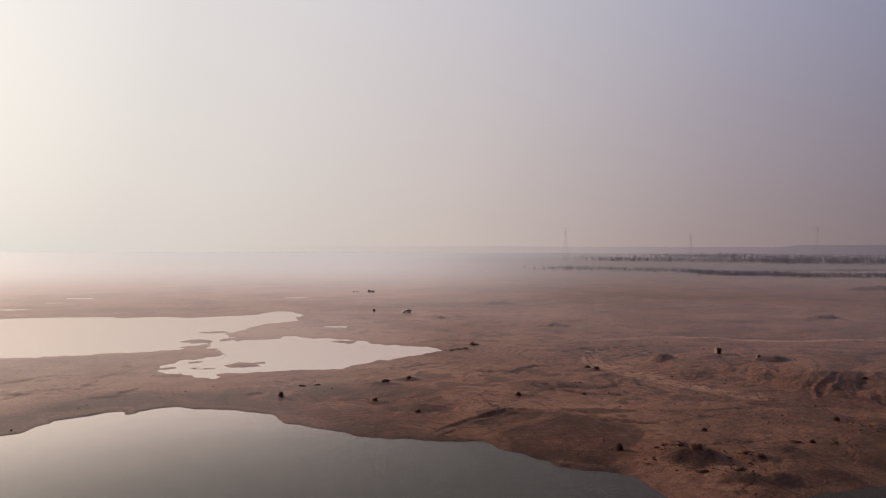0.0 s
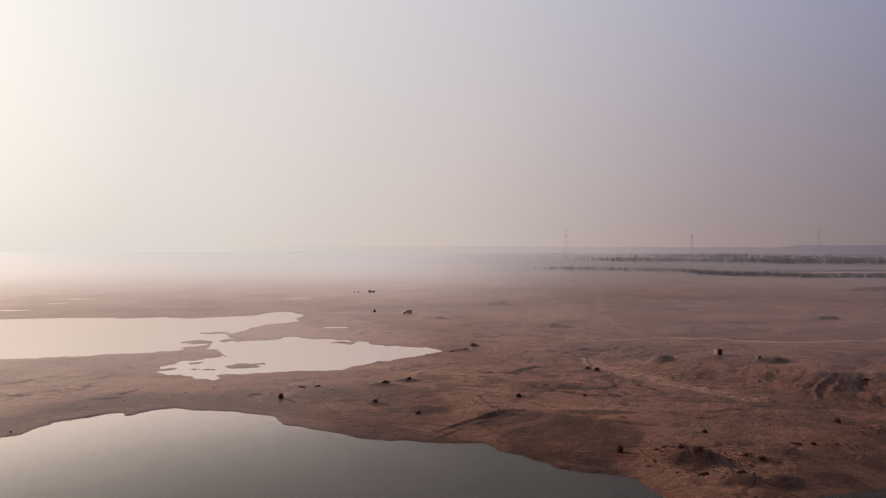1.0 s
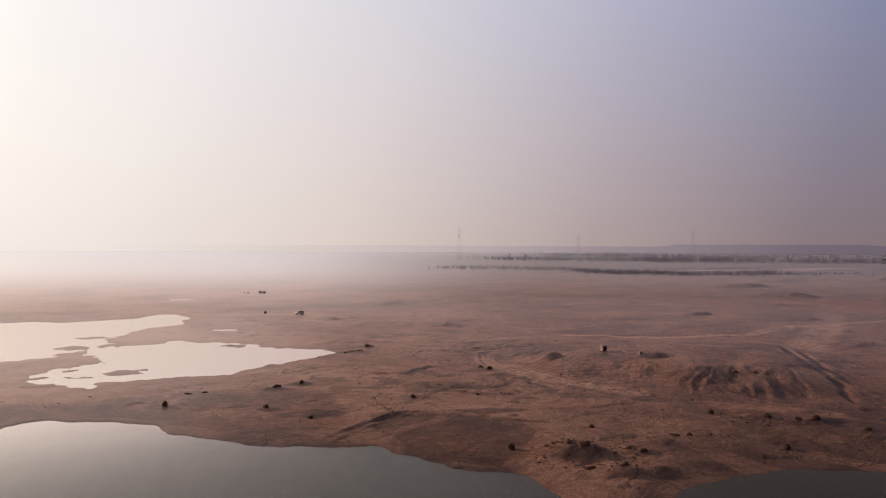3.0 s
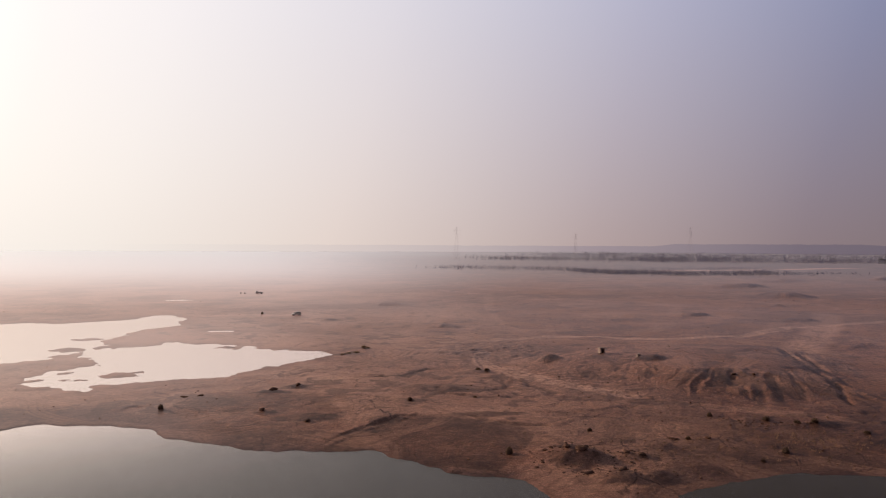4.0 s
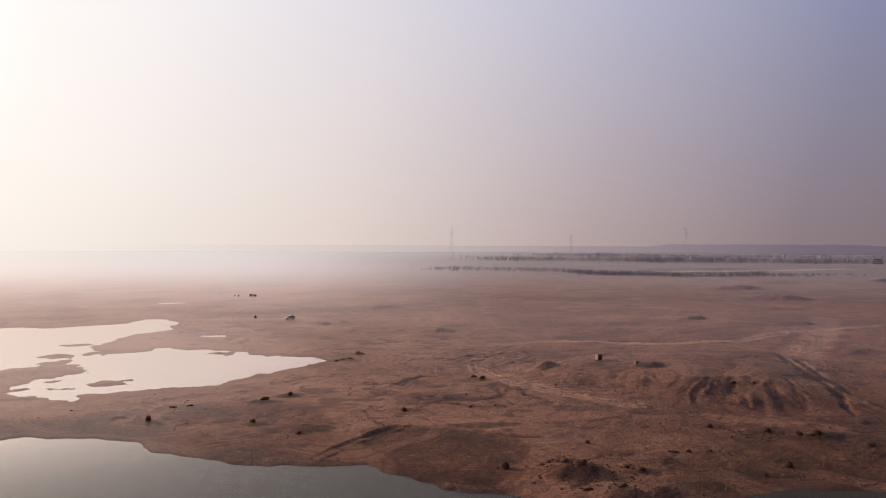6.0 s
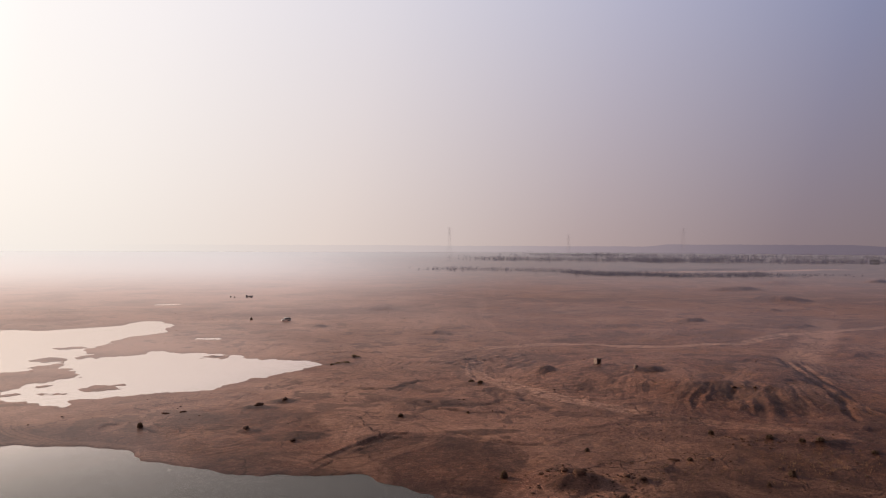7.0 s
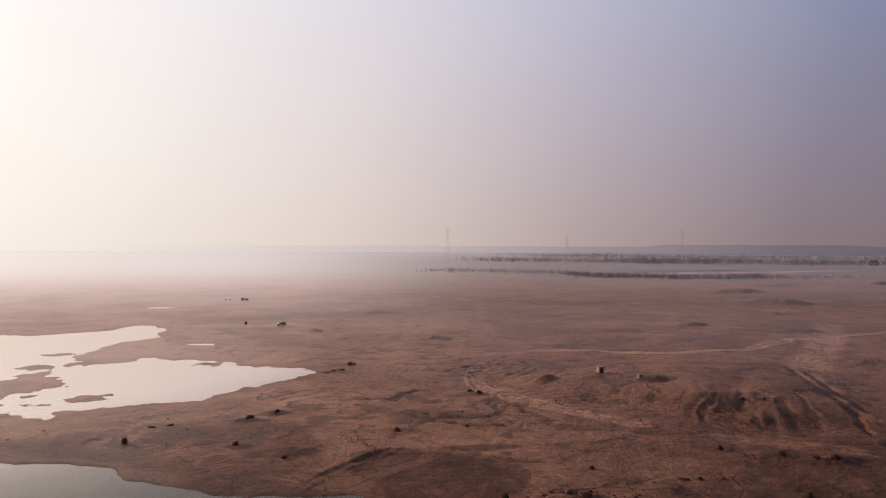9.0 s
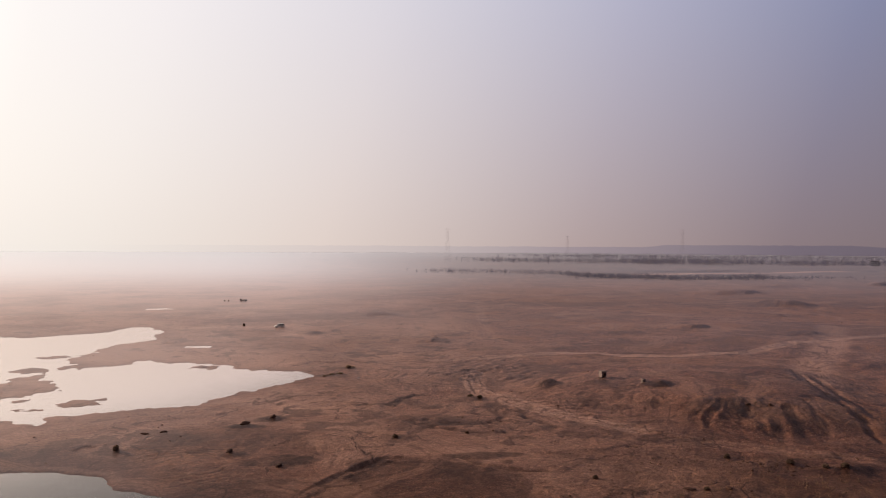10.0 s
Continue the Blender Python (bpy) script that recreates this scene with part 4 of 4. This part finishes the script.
# ---- the far side: tree belts, pylons, houses ----
def tree_belt(name, label, line, count, spread, tall, seed, leaf=1.0, per=70, foliage=LEAF_FAR):
    """Far woods: tapered trunks with limbs, and crowns of many small tufts."""
    rng = random.Random(seed)
    lengths = [math.dist(a, b) for a, b in zip(line, line[1:])]
    spots = []
    for _ in range(count):
        k = rng.random() * sum(lengths)
        for (a, b), l in zip(zip(line, line[1:]), lengths):
            if k <= l:
                x, y = a[0] + (b[0] - a[0]) * k / l, a[1] + (b[1] - a[1]) * k / l
                spots.append((x + rng.gauss(0, spread * 0.4), y + rng.gauss(0, spread)))
                break
            k -= l
    zs = land([p[0] for p in spots], [p[1] for p in spots])[0]
    verts, faces, wood_v, wood_f = [], [], [], []
    for (x, y), z in zip(spots, zs):
        high = tall * rng.uniform(0.55, 1.15)
        wide = high * rng.uniform(0.42, 0.62)
        knots = [(rng.uniform(0, 6.28), rng.uniform(0.1, 0.75) * wide, high * rng.uniform(0.12, 0.76), high * rng.uniform(0.18, 0.28)) for _ in range(6)]
        base = Vector((x, y, z - 0.2))
        arms = [(Vector((0, 0, 0)), Vector((rng.gauss(0, 0.2), rng.gauss(0, 0.2), high * 0.75)), high * 0.010, high * 0.004)]
        for _ in range(4):
            a = rng.uniform(0, 6.28)
            h0 = high * rng.uniform(0.25, 0.55)
            arms.append((Vector((0, 0, h0)), Vector((math.cos(a) * wide * 0.8, math.sin(a) * wide * 0.8, h0 + high * 0.28)), high * 0.005, high * 0.002))
        for p, q, r0, r1 in arms:
            n = len(wood_v)
            for c, r in ((p, r0), (q, r1)):
                wood_v += [base + c + Vector((math.cos(g) * r, math.sin(g) * r, 0)) for g in (0, 2.1, 4.2)]
            wood_f += [(n + i, n + (i + 1) % 3, n + 3 + (i + 1) % 3, n + 3 + i) for i in range(3)]
        for _ in range(per):
            a, k, up, round_ = rng.choice(knots)
            out = Vector((rng.gauss(0, 1), rng.gauss(0, 1), rng.gauss(0, 0.85))).normalized() * round_ * rng.random() ** 0.4
            c = base + Vector((math.cos(a) * k, math.sin(a) * k, max(up, round_ * 0.8))) + out
            s = leaf * rng.uniform(0.5, 1.5)
            d = Vector((rng.gauss(0, 1), rng.gauss(0, 1), rng.gauss(0, 0.8))).normalized() * s
            e = d.cross(Vector((rng.gauss(0, 1), rng.gauss(0, 1), rng.gauss(0, 1)))).normalized() * s * 0.8
            n = len(verts)
            verts += [c - d, c + e, c + d, c - e]
            faces.append((n, n + 1, n + 2, n + 3))
    belt = tagged(new(name), label, "trees", kind="stuff")
    for nm, v, f, m in (("crowns", verts, faces, foliage), ("trunks", wood_v, wood_f, BARK)):
        ob = new(nm, soup(nm, v, f, m))
        ob.parent = belt


def pylon(az, far, high):
    a = radians(az)
    p = thing("pylon", far * math.sin(a), far * math.cos(a), -az + 20, "tall steel lattice power pylon beyond the tree belt", "pylon", "pylons in a line")
    base, top = high * 0.075, high * 0.012
    for sx in (-1, 1):
        for sy in (-1, 1):
            part("leg", rod(bmesh.new(), (sx * base, sy * base, -1), (sx * top, sy * top, high), 0.07, 0.05, 4), PYLON_STEEL, p)
    levels = [high * (1 - 0.8 ** k) for k in range(0, 11)] + [high]
    for z0, z1 in zip(levels, levels[1:]):
        w0, w1 = base + (top - base) * z0 / high, base + (top - base) * z1 / high
        bm = bmesh.new()
        for sy in (-1, 1):
            rod(bm, (-w0, sy * w0, z0), (w1, sy * w1, z1), 0.025, 0.025, 4)
            rod(bm, (w0, sy * w0, z0), (-w1, sy * w1, z1), 0.025, 0.025, 4)
            rod(bm, (sy * w0, -w0, z0), (sy * w1, w1, z1), 0.025, 0.025, 4)
        part("brace", bm, PYLON_STEEL, p)
    for k, reach in ((0.98, 0.085), (0.88, 0.12), (0.78, 0.095)):
        bm = bmesh.new()
        rod(bm, (-high * reach, 0, high * k), (high * reach, 0, high * k), 0.045, 0.045, 4)
        rod(bm, (-high * reach, 0, high * k), (0, 0, high * (k + 0.03)), 0.025, 0.025, 4)
        rod(bm, (high * reach, 0, high * k), (0, 0, high * (k + 0.03)), 0.025, 0.025, 4)
        part("cross_arm", bm, PYLON_STEEL, p)


def house(x, y, turn, wide, deep, high, label, floors=2):
    h = thing("house", x, y, turn, label, "house", "far houses")
    part("wall", box((0, 0, high / 2 - 0.5), (wide, deep, high + 1), 0.05), RENDERED, h)
    part("roof", prism([(-wide / 2 - 0.5, high), (wide / 2 + 0.5, high), (wide * 0.42, high * 1.3), (-wide * 0.42, high * 1.3)], -deep / 2 - 0.5, deep / 2 + 0.5), ROOFING, h)
    n = max(2, int(wide / 3.5))
    for f in range(floors):
        for k in range(n):
            cx, cz = -wide / 2 + wide * (k + 0.5) / n, high * (f + 0.55) / floors
            w = part("window", box((cx, -deep / 2 - 0.03, cz), (1.5, 0.12, 1.6), 0.02), STEEL, h)
            part("pane", box((cx, -deep / 2 - 0.10, cz), (1.2, 0.04, 1.3)), GLASS, w)
    part("door", box((wide * 0.18, -deep / 2 - 0.05, 1.0), (1.1, 0.1, 2.1), 0.02), GREY_PAINT, h)


bush_meshes()
concrete_hut()
concrete_block()
suv()
lorry()
for n, (x, y, wide, high) in enumerate([(29.5, 121.8, 1.5, 1.7), (-35.6, 161.5, 1.4, 1.5), (76, 115.5, 1.5, 1.5), (-36, 384, 1.5, 2.0), (-63, 541, 1.1, 1.3), (-66, 543, 1.0, 1.2),
                                        (5, 242.5, 2.4, 0.6), (7.5, 244, 2.8, 0.7), (3, 240.5, 1.8, 0.5), (10.5, 255.5, 2.2, 1.0), (12, 257, 1.7, 0.7), (39.5, 199, 2.2, 1.1), (41.5, 197, 1.8, 0.9),
                                        (76, 141, 1.4, 1.3), (85, 135.5, 1.8, 1.0), (89, 131.5, 1.6, 0.9), (92, 130.5, 1.8, 1.0), (63.5, 125.5, 1.3, 0.8), (48, 134, 1.2, 0.9), (17, 163.5, 1.4, 0.9),
                                        (70, 112.5, 1.0, 0.7), (98, 124, 1.6, 0.8), (32, 165, 1.0, 0.7)]):
    bush(x, y, wide, high, n, *(["straw-coloured dry bush beside the pond's tip"] if 6 <= n <= 10 else []))
for n, (x, y, size) in enumerate([(-13.8, 177.4, (2.4, 1.4, 1.0)), (-8.5, 183.8, (2.2, 1.0, 0.8)), (-14.5, 157.3, (1.3, 1.0, 0.8)), (40.5, 117, (1.9, 1.5, 1.2)), (38.5, 118.5, (1.2, 1.0, 0.8)), (42, 119, (1.4, 1.0, 0.8)),
                                  (37, 122.5, (0.9, 0.8, 0.5)), (35.5, 121, (0.8, 0.7, 0.5)), (39, 109, (1.6, 1.0, 0.7)), (44, 108, (1.8, 1.1, 0.7)), (48.5, 117.5, (1.6, 1.1, 0.7)), (50.5, 116, (1.3, 1.0, 0.6)),
                                  (-33, 172.5, (1.8, 0.9, 0.4)), (-29.5, 173, (1.6, 0.8, 0.4)), (-5, 148.5, (1.4, 1.0, 0.6)), (67, 125, (1.2, 0.8, 0.6)), (61, 126.5, (2.0, 0.9, 0.5)), (97, 168, (1.2, 0.9, 0.6)), (101, 166, (0.9, 0.7, 0.5))]):
    boulder(x, y, size, n + 1)
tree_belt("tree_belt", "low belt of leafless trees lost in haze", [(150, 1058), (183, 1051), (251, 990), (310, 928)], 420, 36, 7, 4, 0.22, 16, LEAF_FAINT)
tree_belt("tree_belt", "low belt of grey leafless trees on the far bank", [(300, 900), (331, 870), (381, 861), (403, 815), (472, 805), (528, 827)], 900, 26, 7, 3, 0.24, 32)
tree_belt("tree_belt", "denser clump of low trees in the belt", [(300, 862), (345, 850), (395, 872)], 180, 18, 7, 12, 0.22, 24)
tree_belt("tree_belt", "scattered low trees at the edge of the flats", [(516, 825), (585, 840), (640, 850)], 90, 26, 4.0, 5, 0.25, 20)
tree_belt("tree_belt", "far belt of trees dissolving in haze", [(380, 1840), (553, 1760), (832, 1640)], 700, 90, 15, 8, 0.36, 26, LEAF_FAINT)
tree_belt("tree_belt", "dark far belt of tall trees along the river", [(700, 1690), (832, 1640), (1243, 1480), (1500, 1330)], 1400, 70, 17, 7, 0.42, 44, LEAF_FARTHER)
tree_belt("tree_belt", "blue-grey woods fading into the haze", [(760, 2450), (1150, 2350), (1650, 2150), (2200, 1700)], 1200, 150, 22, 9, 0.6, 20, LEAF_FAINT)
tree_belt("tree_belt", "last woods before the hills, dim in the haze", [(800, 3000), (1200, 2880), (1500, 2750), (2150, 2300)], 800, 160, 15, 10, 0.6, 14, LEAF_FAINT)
for az, far, high in ((9.5, 1750, 80), (18.7, 1600, 62), (27.1, 1650, 76)):
    pylon(az, far, high)
house(1205, 1465, -39, 18, 10, 9, "white two-storey house among the far trees")
house(1330, 1500, -42, 14, 9, 7, "small pale house among the far trees")


# ---- loose cover, joined where nobody could count it ----
def scatter(name, label, material, count, where, make, seed, arc=(-0.62, 0.78, 86, 520)):
    """Small cover strewn where the soil suits it: where(soil, rng) gives a chance from 0 to 1."""
    rng, nrng = random.Random(seed), np.random.default_rng(seed)
    a, r = nrng.uniform(arc[0], arc[1], count * 8), arc[2] * (arc[3] / arc[2]) ** nrng.uniform(0, 1, count * 8) ** 1.25
    x, y = r * np.sin(a), r * np.cos(a)
    z, _, soil = land(x, y)
    chance = where(soil, x, y) * (z > 0.12)
    keep = np.nonzero(nrng.uniform(0, 1, len(x)) < chance)[0][:count]
    verts, faces = [], []
    for i in keep:
        v, f = make(rng)
        n = len(verts)
        o = Vector((x[i], y[i], z[i]))
        verts += [p + o for p in v]
        faces += [tuple(k + n for k in g) for g in f]
    tagged(new(name, soup(name, verts, faces, material)), label, "plants" if "clod" not in name else "clods", kind="stuff")


def tuft(rng):
    s = 0.12 + 0.4 * rng.random() ** 2.5
    return blades(rng, 14, s * 0.6, s * 0.7, s * 0.5, s * 0.16)


def straw(rng):
    verts, faces = [], []
    for _ in range(7):
        a, b = rng.uniform(0, 6.28), rng.uniform(0, 6.28)
        p = Vector((math.cos(a) * 0.25, math.sin(a) * 0.25, -0.03))
        q = p + Vector((math.cos(b) * 0.2, math.sin(b) * 0.2, rng.uniform(0.25, 0.8)))
        n = len(verts)
        w = Vector((math.sin(b), -math.cos(b), 0)) * 0.02
        verts += [p - w, p + w, q]
        faces.append((n, n + 1, n + 2))
    return verts, faces


LUMP = None


def clod(rng):
    global LUMP
    if LUMP is None:
        bm = bmesh.new()
        bmesh.ops.create_icosphere(bm, subdivisions=1, radius=0.5)
        LUMP = ([v.co.copy() for v in bm.verts], [tuple(v.index for v in f.verts) for f in bm.faces])
        bm.free()
    s = 0.10 + 0.45 * rng.random() ** 4
    k = (rng.uniform(0.7, 1.3), rng.uniform(0.7, 1.3), rng.uniform(0.4, 0.8))
    return [Vector((p.x * k[0] * rng.uniform(0.8, 1.2), p.y * k[1] * rng.uniform(0.8, 1.2), p.z * k[2] + 0.08)) * s for p in LUMP[0]], LUMP[1]


def big_clod(rng):
    k = rng.uniform(0.7, 1.6)
    verts, faces = clod(rng)
    return [Vector((v.x * k, v.y * k, v.z * k * 0.6)) for v in verts], faces


scatter("scrub", "low dry scrub dotted over the flats", LEAF_DRY, 3600, lambda s, x, y: 0.06 + 0.35 * s[:, 3] * (0.35 + 0.65 * step(0, 30, x)) - 0.3 * s[:, 1], tuft, 21)
scatter("dry_grass", "ochre dry grass on the sandy rises", STRAW, 5200, lambda s, x, y: np.clip(s[:, 2] - 0.15, 0, 1) * (0.12 + 0.88 * step(74, 84, x) * step(112, 118, y) * step(140, 130, y)), straw, 22)
scatter("earth_clods", "broken clods of dark earth", CLOD, 2200, lambda s, x, y: 0.05 + 0.3 * s[:, 3] * step(20, 45, x), clod, 23)
scatter("earth_clods", "large dark clods round a dug heap by the shore", SANDSTONE, 360, lambda s, x, y: 0.5 * step(1.3, 0.5, np.hypot((x - 41) / 9, (y - 116) / 9)) + 0.5 * step(1.2, 0.6, np.hypot((x - 49.5) / 4, (y - 117) / 2.5)), big_clod, 24, (0.24, 0.48, 104, 136))
scatter("earth_clods", "dark clods along the dug bank", CLOD, 260, lambda s, x, y: 0.6 * step(1.2, 0.6, np.hypot((x - 84 + 0.9 * (y - 133.5)) / 10, (y - 133.5) / 5)), big_clod, 25, (0.48, 0.66, 146, 170))
scatter("scrub", "dark dry scrub on the gullied hill and its foot", LEAF_DRY, 900, lambda s, x, y: 0.3 + 0.5 * s[:, 3], tuft, 26, (0.30, 0.66, 120, 215))
